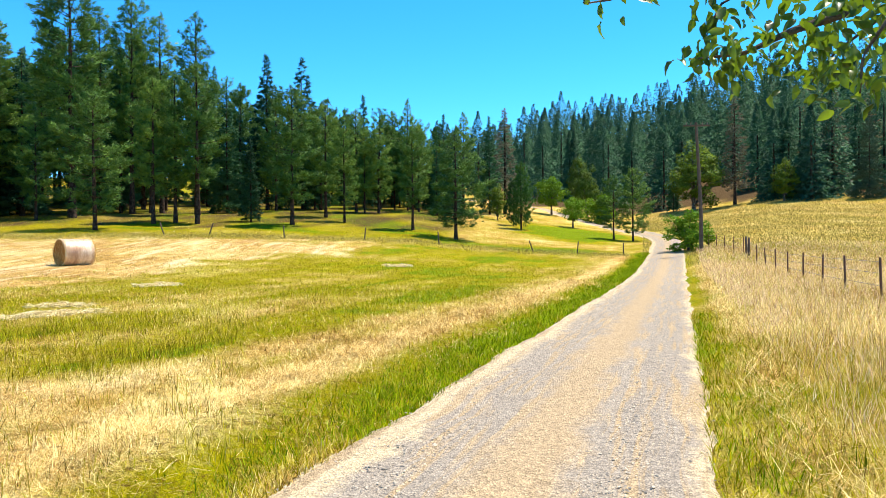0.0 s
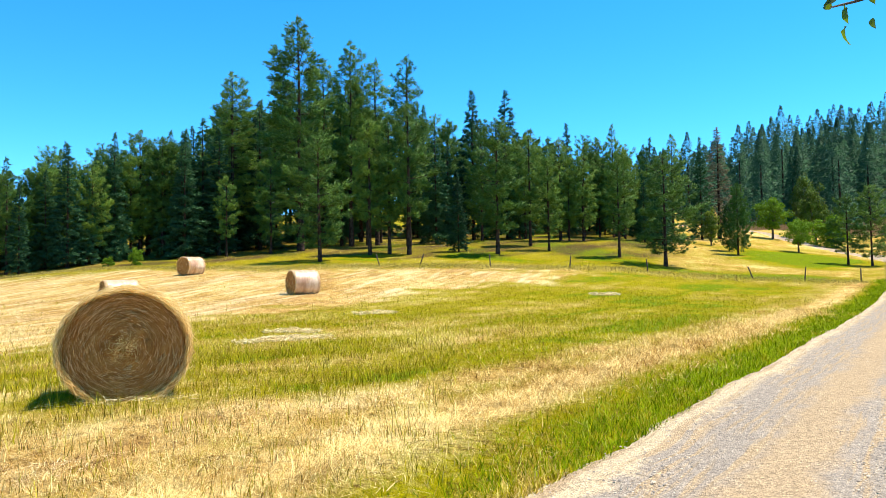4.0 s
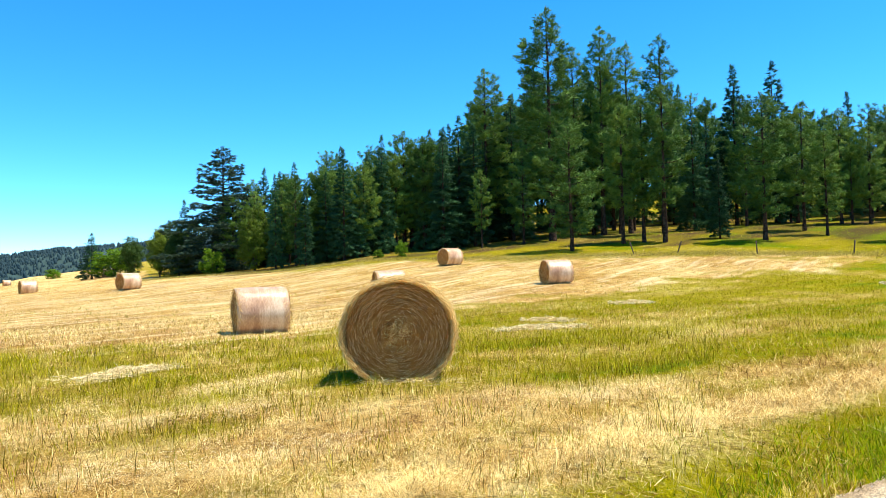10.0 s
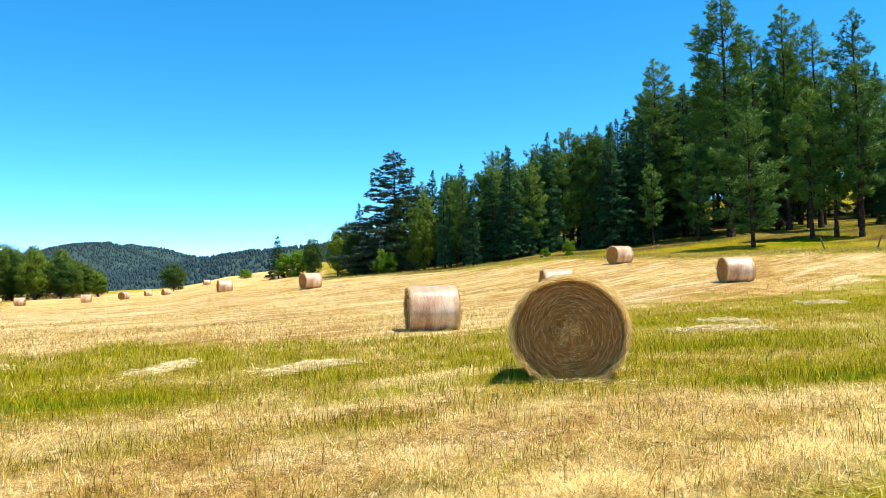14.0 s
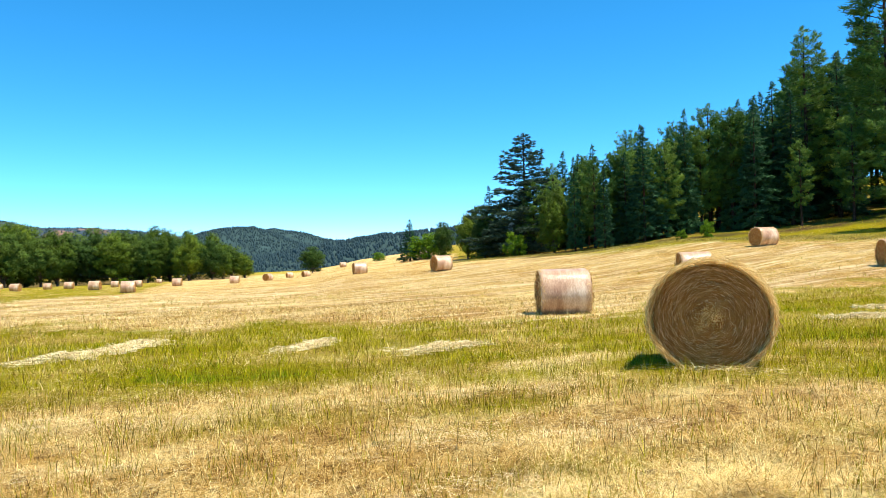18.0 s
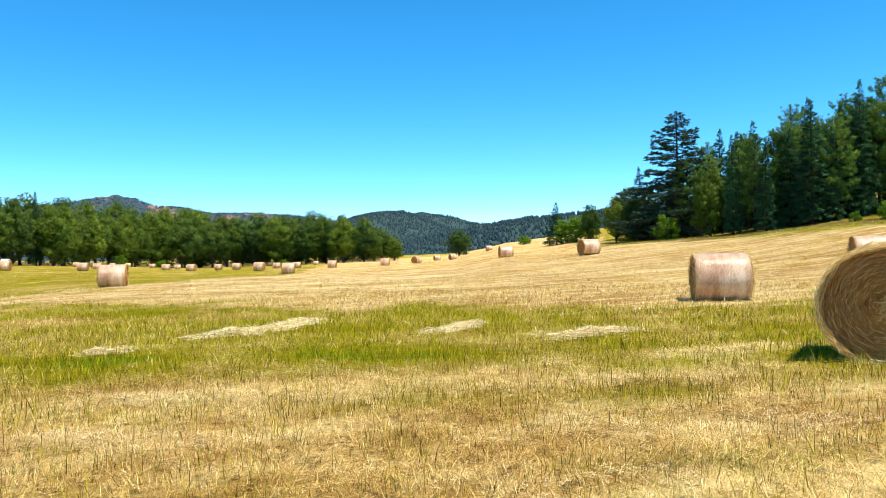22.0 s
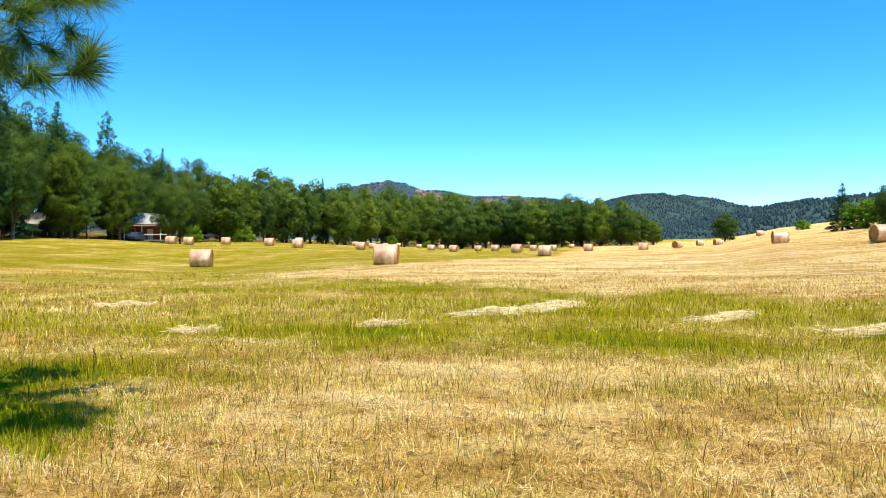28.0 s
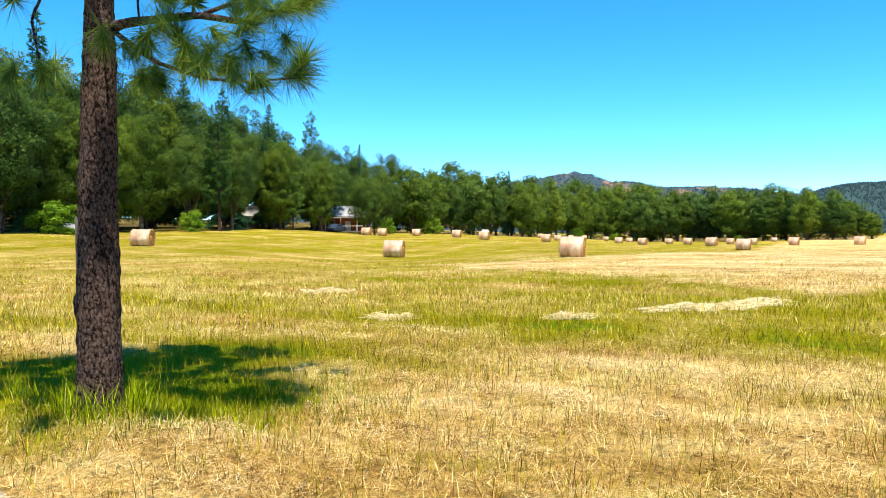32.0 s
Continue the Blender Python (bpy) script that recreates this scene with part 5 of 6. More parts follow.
def grass(name, x, y, tall, wide, g, label, upright=1.0, dry_add=0.0, dry_set=None, sink=0.01, mat=None, simple=False):
    d = dryness(x, y) + dry_add + 0.26 * waves(x, y, 0.8, 51, 3) + g.normal(0, 0.1, len(x))
    if dry_set is not None:
        d = np.full(len(x), dry_set)
    base = np.stack([x, y, land(x, y) - np.asarray(sink)], 1)
    n = len(x)
    a = g.uniform(0, 6.28, n)
    lean = np.abs(g.normal(0, 1, n)) * (1.05 - upright) + g.uniform(0.05, 0.35, n)
    way = unit(np.stack([np.cos(a) * lean, np.sin(a) * lean, np.full(n, max(upright, 0.06))], 1))
    side = unit(np.stack([-np.sin(a + g.normal(0, 0.8, n)), np.cos(a), 0 * a], 1))
    tall = np.broadcast_to(tall, (n,))[:, None]
    wide = np.broadcast_to(wide, (n,))[:, None] * 0.5
    mid = base + way * tall * 0.55
    bend = np.stack([np.cos(a), np.sin(a), np.full(n, -0.35)], 1) * tall * g.uniform(0.0, 0.3, n)[:, None] * upright
    tip = base + way * tall + bend
    if simple:
        v = np.stack([base - side * wide, base + side * wide, tip], 1).reshape(-1, 3)
        me = mesh_of(name, v, np.arange(3 * n).reshape(-1, 3), mat or M_BLADE, False, [("dry", np.repeat(np.clip(d, 0, 1), 3))])
        return tagged(new(name, me), label, "grass", kind="stuff")
    v = np.stack([base - side * wide, base + side * wide, mid + side * wide * 0.75, mid - side * wide * 0.75, tip], 1).reshape(-1, 3)
    o = 5 * np.arange(n)[:, None]
    f = np.concatenate([np.stack([o + 0, o + 1, o + 2], -1), np.stack([o + 0, o + 2, o + 3], -1), np.stack([o + 3, o + 2, o + 4], -1)]).reshape(-1, 3)
    me = mesh_of(name, v, f, mat or M_BLADE, False, [("dry", np.repeat(np.clip(d, 0, 1), 5))])
    return tagged(new(name, me), label, "grass", kind="stuff")


def build_grass():
    g = np.random.default_rng(90)
    # stubble close to the track: standing stems, then cut straw lying among them
    x, y = field_points(g, 46000, 3.3, 11, -4, 137, 1.1)
    grass("stubble", x, y, g.uniform(0.05, 0.15, len(x)), g.uniform(0.003, 0.007, len(x)), g, "short mown stubble of dry and green stems", 0.75)
    x, y = field_points(g, 330000, 3.3, 14, -4, 137, 1.1)
    d = dryness(x, y)
    mat = np.clip(0.5 + 0.55 * waves(x, y, 1.7, 71, 3) + 0.35 * waves(x, y, 0.5, 72, 2), 0.03, 1)
    ok = g.random(len(x)) < (0.15 + 0.85 * d) * np.clip(1.5 * mat ** 1.8, 0.04, 1)
    x, y, mat = x[ok], y[ok], mat[ok]
    grass("cut_straw", x, y, g.uniform(0.06, 0.22, len(x)), g.uniform(0.0016, 0.0045, len(x)) * (0.6 + np.hypot(x, y) / 10), g, "loose cut straw lying on the stubble", 0.10, 0.5 * dryness(x, y), sink=-0.01 - 0.05 * mat * g.random(len(x)))
    x, y = field_points(g, 170000, 3.4, 13.5, 18, 137, 1.05)
    across, along = 0.952 * x - 0.305 * y, 0.305 * x + 0.952 * y
    heap = waves(across, along * 0.35, 1.5, 73, 3) + 0.25 * waves(x, y, 0.35, 74, 2) - 0.8 * swath(x, y)
    ok = (heap > 0.12) & (g.random(len(x)) < np.clip(0.25 + 0.9 * heap, 0, 1) * smooth((dryness(x, y) - 0.3) / 0.35))
    x, y, heap = x[ok], y[ok], heap[ok]
    grass("straw_mat", x, y, g.uniform(0.05, 0.18, len(x)), g.uniform(0.0018, 0.004, len(x)) * (0.6 + np.hypot(x, y) / 9), g, "pale matted straw left by the mower", 0.05, sink=-0.02 - 0.06 * np.clip(heap, 0, 1) * g.random(len(x)), simple=True, mat=M_FIELDSTRAW)
    x, y = field_points(g, 105000, 3.6, 19, 15, 137)
    ok = g.random(len(x)) < np.clip(0.3 + 0.7 * waves(x, y, 1.4, 61, 3) + 0.9 * swath(x, y), 0.04, 1)
    x, y = x[ok], y[ok]
    dark = g.random(len(x)) < np.interp(np.hypot(x, y), [5, 9, 14], [0.75, 0.55, 0.25]) + 0.4 * swath(x, y)
    for pick, mat, label in ((dark, M_STEM, "dark olive stems standing out of the stubble"), (~dark, M_GREENSTEM, "yellow-green stems standing out of the stubble")):
        px, py = x[pick], y[pick]
        grass("standing_stems", px, py, g.uniform(0.08, 0.22, len(px)) * g.uniform(0.7, 1.4, len(px)), g.uniform(0.003, 0.006, len(px)) * (0.6 + np.hypot(px, py) / 12), g, label, 0.9, mat=mat)
    x, y = field_points(g, 130000, 11, 30, -6, 137, 0.9)
    ok = trodden(x, y) < 0.45
    x, y = x[ok], y[ok]
    grass("stubble", x, y, g.uniform(0.07, 0.18, len(x)), g.uniform(0.007, 0.015, len(x)), g, "mown stubble of green and dry stems", 0.55, 0.0)
    x, y = field_points(g, 66000, 17, 46, -12, 137)
    ok = (x + 1.27 - 0.32 * y < -1.6) & (g.random(len(x)) < np.clip(0.75 - 0.8 * dryness(x, y) + 0.4 * waves(x, y, 2.5, 62, 3), 0.03, 1))
    x, y = x[ok], y[ok]
    grass("standing_stems", x, y, g.uniform(0.09, 0.2, len(x)), g.uniform(0.010, 0.02, len(x)) * (0.4 + np.hypot(x, y) / 40), g, "yellow-green stems standing in the stubble", 0.8, mat=M_GREENSTEM)
    x, y = field_points(g, 200000, 17, 66, 8, 112, 0.9)
    ok = g.random(len(x)) < mown(x, y) * (0.12 + 0.88 * raked(x, y)) * (trodden(x, y) < 0.3)
    x, y = x[ok], y[ok]
    r = np.hypot(x, y)
    grass("raked_straw", x, y, g.uniform(0.14, 0.38, len(x)), g.uniform(0.010, 0.022, len(x)) * (0.5 + r / 40), g, "pale raked straw lying in lines on the mown field", 0.05, dry_set=1.0, sink=-0.02 - 0.05 * raked(x, y) * g.random(len(x)), simple=True, mat=M_FIELDSTRAW)
    x, y = field_points(g, 105000, 29, 80, -14, 137, 0.95)
    ok = ~((np.hypot(x, y) > 58) & (np.degrees(np.arctan2(-x, y)) < 50)) & (trodden(x, y) < 0.35) & (x + 1.27 - 0.32 * y < -1.6)
    x, y = x[ok], y[ok]
    grass("stubble", x, y, g.uniform(0.07, 0.15, len(x)), g.uniform(0.015, 0.035, len(x)), g, "pale stubble of the mown field", 0.3, simple=True)
    # green verge along the track's left side
    s = 1.0 + 62 * g.random(36000) ** 2.0
    o = -1.42 - np.abs(g.normal(0, 0.38, len(s))) * (1 + 0.4 * np.sin(s * 1.1) * np.sin(s * 0.37))
    x, y = -1.27 + 0.32 * s + o * 0.952, s - o * 0.305
    grass("green_verge", x, y, g.uniform(0.05, 0.14, len(x)) * (1 + s / 60), g.uniform(0.004, 0.008, len(x)) * (1 + s / 12), g, "fresh green grass verge along the track", 0.6, -0.3)
    # dry tangled bank between the verge and the stubble
    s = 2.0 + 30 * g.random(120000) ** 1.6
    o = -3.5 + g.normal(0, 0.62, len(s)) + 0.3 * np.sin(s * 0.7)
    x, y = -1.27 + 0.32 * s + o * 0.952, s - o * 0.305
    hump = np.clip(waves(x, y, 1.5, 81, 3), 0, 1)
    ok = g.random(len(s)) < 0.12 + 1.1 * hump
    x, y, s, hump = x[ok], y[ok], s[ok], hump[ok]
    grass("dry_bank", x, y, g.uniform(0.08, 0.24, len(x)), g.uniform(0.0015, 0.0034, len(x)) * (1 + s / 10), g, "tangled dry grass bank beside the verge", 0.2, dry_set=1.0, sink=-0.24 * hump * g.random(len(x)))
    # tall dry grass right of the track
    s = 1.5 + 62 * g.random(110000) ** 1.7
    o = 1.75 + np.abs(g.normal(0, 1, len(s))) * (2.2 + s * 0.16)
    x, y = -1.27 + 0.32 * s + o * 0.952, s - o * 0.305
    patch = waves(x, y, 2.2, 84, 3)
    ok = g.random(len(s)) < np.clip(0.55 + 0.6 * patch + s / 50, 0.12, 1)
    x, y, s, o, patch = x[ok], y[ok], s[ok], o[ok], patch[ok]
    grow = smooth((o - 1.7) / 1.8)
    hgt = (0.10 + 0.42 * grow) * g.uniform(0.4, 1.2, len(s)) * (1 + 0.25 * patch)
    grass("tall_dry_grass", x, y, hgt, g.uniform(0.0016, 0.0036, len(x)) * (1 + s / 11), g, "tall yellow-green and dry meadow grass beside the fence", 0.72, -0.10 + 0.3 * patch)
    s = 1.5 + 62 * g.random(40000) ** 1.25
    o = 2.3 + np.abs(g.normal(0, 1, len(s))) * (2.2 + s * 0.16)
    x, y = -1.27 + 0.32 * s + o * 0.952, s - o * 0.305
    ok = g.random(len(s)) < np.clip(0.1 + 0.5 * waves(x, y, 5, 83, 3) + s / 22, 0.05, 1)
    x, y, s = x[ok], y[ok], s[ok]
    grass("seed_heads", x, y, g.uniform(0.08, 0.2, len(x)), g.uniform(0.002, 0.004, len(x)) * (1 + s / 9), g, "pinkish dry seed heads of the meadow grass", 0.85, sink=-g.uniform(0.14, 0.34, len(x)), mat=M_SEED)
    s = 2.5 + 45 * g.random(14000) ** 1.5
    o = 2.25 + 0.13 * np.sin(s * 0.6) + g.normal(0, 0.16, len(s))
    x, y = -1.27 + 0.32 * s + o * 0.952, s - o * 0.305
    ok = g.random(len(s)) < np.clip(0.45 + 0.7 * waves(x, y, 2.0, 85, 2), 0.05, 1)
    x, y, s = x[ok], y[ok], s[ok]
    grass("bent_straw", x, y, g.uniform(0.12, 0.34, len(x)), g.uniform(0.002, 0.0042, len(x)) * (1 + s / 12), g, "pale bent straw along the track's edge", 0.22, dry_set=1.0, sink=-0.08 * g.random(len(x)))
    s = 2.5 + 16 * g.random(11000) ** 1.5
    o = 1.42 + np.abs(g.normal(0, 0.7, len(s)))
    x, y = -1.27 + 0.32 * s + o * 0.952, s - o * 0.305
    grass("roadside_weeds", x, y, g.uniform(0.06, 0.2, len(x)), g.uniform(0.004, 0.008, len(x)) * (1 + s / 14), g, "low green weeds and dry grass at the track's edge", 0.6, -0.25)
    x, y = field_points(g, 80000, 50, 150, -32, -15)
    grass("meadow_grass", x, y, g.uniform(0.16, 0.36, len(x)), g.uniform(0.025, 0.05, len(x)), g, "yellow-brown uncut meadow grass on the slope", 0.8, simple=True, mat=M_RANK)
    # uncut strip at the foot of the wood
    th = g.uniform(-14, 58, 24000)
    r = np.interp(th, [-14, 0, 30, 40, 50, 58], [62, 60, 60, 70, 78, 86]) + g.normal(0, 1.6, len(th))
    x, y = -r * np.sin(np.radians(th)), r * np.cos(np.radians(th))
    ok = road_off(x, y) > 2.2
    x, y = x[ok], y[ok]
    grass("uncut_grass", x, y, g.uniform(0.15, 0.34, len(x)), g.uniform(0.018, 0.035, len(x)), g, "uncut brown grass strip below the wood", 0.6, -0.05, simple=True, mat=M_RANK)
    x, y = field_points(g, 15000, 62, 105, -8, 34)
    grass("woodland_grass", x, y, g.uniform(0.08, 0.2, len(x)), g.uniform(0.03, 0.06, len(x)), g, "short grass under the pines", 0.7, simple=True)
    x, y = field_points(g, 110000, 78, 240, 50, 137, 1.2)
    grass("far_stubble", x, y, g.uniform(0.07, 0.14, len(x)), g.uniform(0.04, 0.09, len(x)), g, "green and yellow stubble of the far field", 0.5, simple=True)
    # grass in the pine's shade
    px, py = at(127.35, 7.1)
    tw, rw = 122.5 + g.normal(0, 6.5, 7000), 7.3 + g.normal(0, 0.5, 7000)
    x, y = -rw * np.sin(np.radians(tw)), rw * np.cos(np.radians(tw))
    ok = road_off(x, y) > 1.6
    x, y = x[ok], y[ok]
    grass("shade_grass", x, y, g.uniform(0.06, 0.18, len(x)), g.uniform(0.004, 0.008, len(x)), g, "longer green grass round the foot of the pine", 0.8, dry_set=0.06)
    ang = g.uniform(0, 6.28, 500)
    x, y = px + np.cos(ang) * g.uniform(0.19, 0.42, 500), py + np.sin(ang) * g.uniform(0.19, 0.42, 500)
    grass("foot_tuft", x, y, g.uniform(0.15, 0.42, 500), 0.008, g, "tuft of long grass at the foot of the pine", 0.9, dry_set=0.04)


def wisp(theta, r, length, width, turn, seed, n=1500, comb=0.35, high=0.07):
    """A low heap of raked hay left on the stubble."""
    g = np.random.default_rng(seed)
    u, w = np.clip(g.normal(0, 0.5, n), -1.3, 1.3), g.normal(0, 0.4, n)
    cx, cy = at(theta, r)
    a = radians(theta + turn)
    bend = 0.25 * np.sin(u * 2.6 + seed) + 0.1 * np.sin(u * 9 + seed)
    lump = 0.55 + 0.45 * np.sin(u * 6.5 + 2 * seed) * np.cos(u * 2.3 + seed)
    lx, ly = u * length / 2, (w * (0.35 + 0.65 * lump) + bend) * width * 1.4
    x, y = cx + lx * math.cos(a) - ly * math.sin(a), cy + lx * math.sin(a) + ly * math.cos(a)
    hump = high * (0.4 + lump) * np.exp(-(w / 0.5) ** 2) + 0.03
    base = np.stack([x, y, land(x, y) + 0.01 + hump * g.random(n)], 1)
    way = unit(g.normal(0, 1, (n, 3)) * (1, 1, 0.12) + np.array((math.cos(a), math.sin(a), 0.02)) * comb)
    v, f = slips(base, way, g.uniform(0.06, 0.2, n), g.uniform(0.007, 0.014, n) * (r / 15), g)
    tagged(new("windrow", mesh_of("windrow", v, f, M_PALE)), "low heap of pale raked hay on the stubble", "hay heap", "hay heaps on the stubble")


M_PALE = strand_mat("pale_hay", (0.62, 0.45, 0.20), (0.86, 0.71, 0.38), (0.97, 0.88, 0.58))


def build_wisps():
    wisp(38.8, 9.8, 1.5, 0.4, 0, 399, 300, 0.0, 0.01)
    for k, (th, r, ln, wd, turn) in enumerate([(82.5, 16.2, 3.2, 0.3, 50), (68.4, 15.0, 1.6, 0.16, 56), (58.4, 13.9, 1.6, 0.24, 30), (28.0, 20.0, 2.0, 0.22, 25), (27.2, 22.5, 1.2, 0.2, -12), (93.6, 13.4, 0.6, 0.1, 2),
                                               (107.0, 13.8, 0.7, 0.1, -3), (3.5, 42, 1.2, 0.35, 0), (21, 30, 1.3, 0.3, 5), (111.5, 19.5, 1.0, 0.15, 4)]):
        wisp(th, r, ln, wd * 1.5, turn, 300 + k, int(3200 * ln))


# ---------------------------------------------------------------- the pine beside the track
def needle_tuft(centre, way, n, length, g):
    w = unit(np.asarray(way, float))
    d = unit(w * 0.45 + unit(g.normal(size=(n, 3))) * g.uniform(0.25, 1.0, n)[:, None] + (0, 0, -0.05))
    base = np.asarray(centre) - w * g.uniform(0, 0.14, n)[:, None] + d * 0.01
    return slips(base, d, length * g.uniform(0.7, 1.1, n), 0.005, g)


def build_near_pine():
    g = np.random.default_rng(55)
    x0, y0 = at(127.35, 7.1)
    z0 = land1(x0, y0)
    root = new("pine_tree")
    root.matrix_world = Matrix.Translation((x0, y0, z0)) @ Matrix.Rotation(radians(102.2), 4, "Z")
    # local axes: x to the right as seen from the track, y away, z up
    zs = np.concatenate([np.linspace(-0.3, 4, 110), np.linspace(4.3, 9.5, 12)])
    rad = np.interp(zs, [-0.3, 0.0, 0.15, 0.6, 1.4, 2.6, 3.4, 9.5], [0.25, 0.20, 0.172, 0.165, 0.152, 0.13, 0.105, 0.03])
    sides = 56
    a = np.linspace(0, 2 * math.pi, sides, endpoint=False)
    plates = np.array([[0.012 * noise.noise((math.cos(t) * 4, math.sin(t) * 4, z * 3)) + 0.032 * abs(noise.noise((math.cos(t) * 9, math.sin(t) * 9, z * 9))) for t in a] for z in zs])
    knots = 0.05 * np.exp(-((zs[:, None] - 0.92) / 0.10) ** 2 - ((np.angle(np.exp(1j * (a[None] - math.pi)))) / 0.3) ** 2)
    rr = rad[:, None] + plates * (rad[:, None] / 0.18) + knots
    bx = np.interp(zs, [0, 1, 2, 3, 9], [-0.045, -0.035, -0.025, 0.0, 0.1])
    v = np.stack([bx[:, None] + rr * np.cos(a), rr * np.sin(a), np.repeat(zs[:, None], sides, 1)], -1).reshape(-1, 3)
    trunk = part("trunk", mesh_of("trunk", v, grid_faces(len(zs), sides, True), M_BARK, True), None, root, "dark scaly reddish-brown bark")
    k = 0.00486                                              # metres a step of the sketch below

    def here(px, py, away=0.0):
        return np.array((((px - 784) * (1 + away / 6.4) + 606) * k, away, 1.6 - z0 + (405 - py) * k * (1 + away / 6.4)))

    boughs = [([(200, 60, 0), (240, 52, -0.1), (350, 42, -0.25), (420, 55, -0.35), (500, 28, -0.45), (540, 12, -0.5)], 0.045),
              ([(205, 70, 0), (270, 120, -0.3), (350, 148, -0.45), (430, 156, -0.5), (512, 148, -0.5)], 0.022),
              ([(350, 42, -0.25), (410, 20, -0.3), (470, -10, -0.2), (520, -40, 0)], 0.02),
              ([(180, 20, -0.1), (186, 60, -0.28), (186, 92, -0.36)], 0.014),
              ([(90, -40, -0.2), (84, 4, -0.3), (64, 48, -0.35), (74, 108, -0.35), (82, 150, -0.4)], 0.016),
              ([(245, -20, -0.1), (244, 30, -0.2), (250, 80, -0.25)], 0.014),
              ([(160, -60, 0), (90, -40, -0.2), (30, -20, -0.3), (10, 10, -0.3)], 0.03)]
    for pts, r in boughs:
        p = np.array([here(*q) for q in pts])
        u = np.linspace(0, len(p) - 1, 5 * len(p))
        p = np.stack([np.interp(u, np.arange(len(p)), p[:, c]) for c in range(3)], 1)
        p[1:-1] = (p[:-2] + 2 * p[1:-1] + p[2:]) / 4
        v, f = tube(p, np.linspace(r, 0.006, len(p)), 7, 0.08, 3)
        part("bough", mesh_of("bough", v, f, M_BARK, True), None, root)
    tufts = [(186, 88, -0.4, 0, -1), (283, 62, -0.3, 0.3, 0.2), (330, 98, -0.4, 0.4, -0.6), (300, 45, -0.3, 0.2, 0.5), (385, 82, -0.4, 0.5, -0.5), (428, 62, -0.4, 0.6, 0.4), (430, 108, -0.45, 0.3, -0.8),
             (472, 40, -0.45, 0.6, -0.3), (506, 26, -0.5, 0.8, 0.4), (540, 12, -0.5, 0.8, 0.4), (262, 100, -0.3, 0.2, -0.6), (352, 140, -0.45, 0.1, -0.7), (318, 118, -0.4, -0.2, -0.8), (405, 152, -0.5, 0.3, -0.5),
             (455, 158, -0.5, 0.4, -0.4), (512, 146, -0.5, 0.9, -0.1), (520, 122, -0.45, 0.9, 0.2), (470, 120, -0.3, 0.5, -0.4), (250, 150, 0.4, 0.2, -0.8), (285, 158, 0.5, 0.3, -0.6),
             (28, 8, -0.3, -0.4, 0.3), (104, 132, -0.4, 0.5, -0.2), (80, 150, -0.4, -0.1, -1), (20, 152, -1.2, -0.3, -0.4), (250, 84, -0.3, -0.5, -0.5), (440, 12, -0.3, 0.3, 0.6), (410, 25, -0.3, 0.2, 0.8)]
    more = [(px + g.normal(0, 16), py + g.normal(0, 14), away + g.uniform(-0.1, 0.5), dx + g.normal(0, 0.4), dz + g.normal(0, 0.4)) for px, py, away, dx, dz in tufts[1:20]]
    for px, py, away, dx, dz in tufts + more:
        v, f = needle_tuft(here(px, py, away), (dx, g.normal(0, 0.4), dz), 230, 0.27, g)
        part("needle_tuft", mesh_of("needle_tuft", v, f, M_NEEDLE), None, root)
    v, f = tube([(0.70, -0.5, 3.2), (0.71, -0.5, 3.24), (0.72, -0.5, 3.28), (0.73, -0.5, 3.3)], [0.01, 0.035, 0.03, 0.006], 8)
    part("cone", mesh_of("cone", v + (0.9, 0, 0.28), f, M_BARK, True), None, root)
    # crown above the picture
    n = 280
    z = g.uniform(4.0, 7.6, n)
    a = g.uniform(0, 6.28, n)
    r = np.interp(z, [3.6, 5.0, 8.0], [2.6, 2.2, 0.5]) * np.sqrt(g.random(n))
    pieces = [needle_tuft((r[i] * math.cos(a[i]), r[i] * math.sin(a[i]), z[i]), (math.cos(a[i]), math.sin(a[i]), 0.3), 90, 0.24, g) for i in range(n)]
    v, f = joined(pieces)
    v2 = slips(v[f[:, 0]], unit(g.normal(size=(len(f), 3))), 0.22, 0.035, g)
    v, f = joined([(v, f), v2])
    part("crown", mesh_of("crown", v, f, M_NEEDLE), None, root)
    bm = bmesh.new()
    bmesh.ops.create_cube(bm, size=1, matrix=Matrix.Translation((-0.235, 0.17, 1.40)) @ Matrix.Diagonal((0.13, 0.03, 0.56, 1)))
    top = [e for e in bm.edges if all(w.co.z > 1.6 for w in e.verts) and abs(e.verts[0].co.y - e.verts[1].co.y) > 0.01]
    bmesh.ops.bevel(bm, geom=top, offset=0.045, segments=4, affect="EDGES")
    part("nailed_board", bm, M_BOARD, root, "weathered grey board with rounded top")
    tagged(root, "pine with scaly bark and long drooping needle tufts", "tree")


# dark bluish and yellow stops put the tufts' shading and highlights into colour
M_NEEDLE = leafy("long_needles", (0.012, 0.044, 0.022), (0.075, 0.165, 0.032), (0.42, 0.54, 0.06), 0.36, 2.6)
M_BOARD = plain("grey_board", (0.17, 0.155, 0.13), 0.9, 0, 0.3, 9)


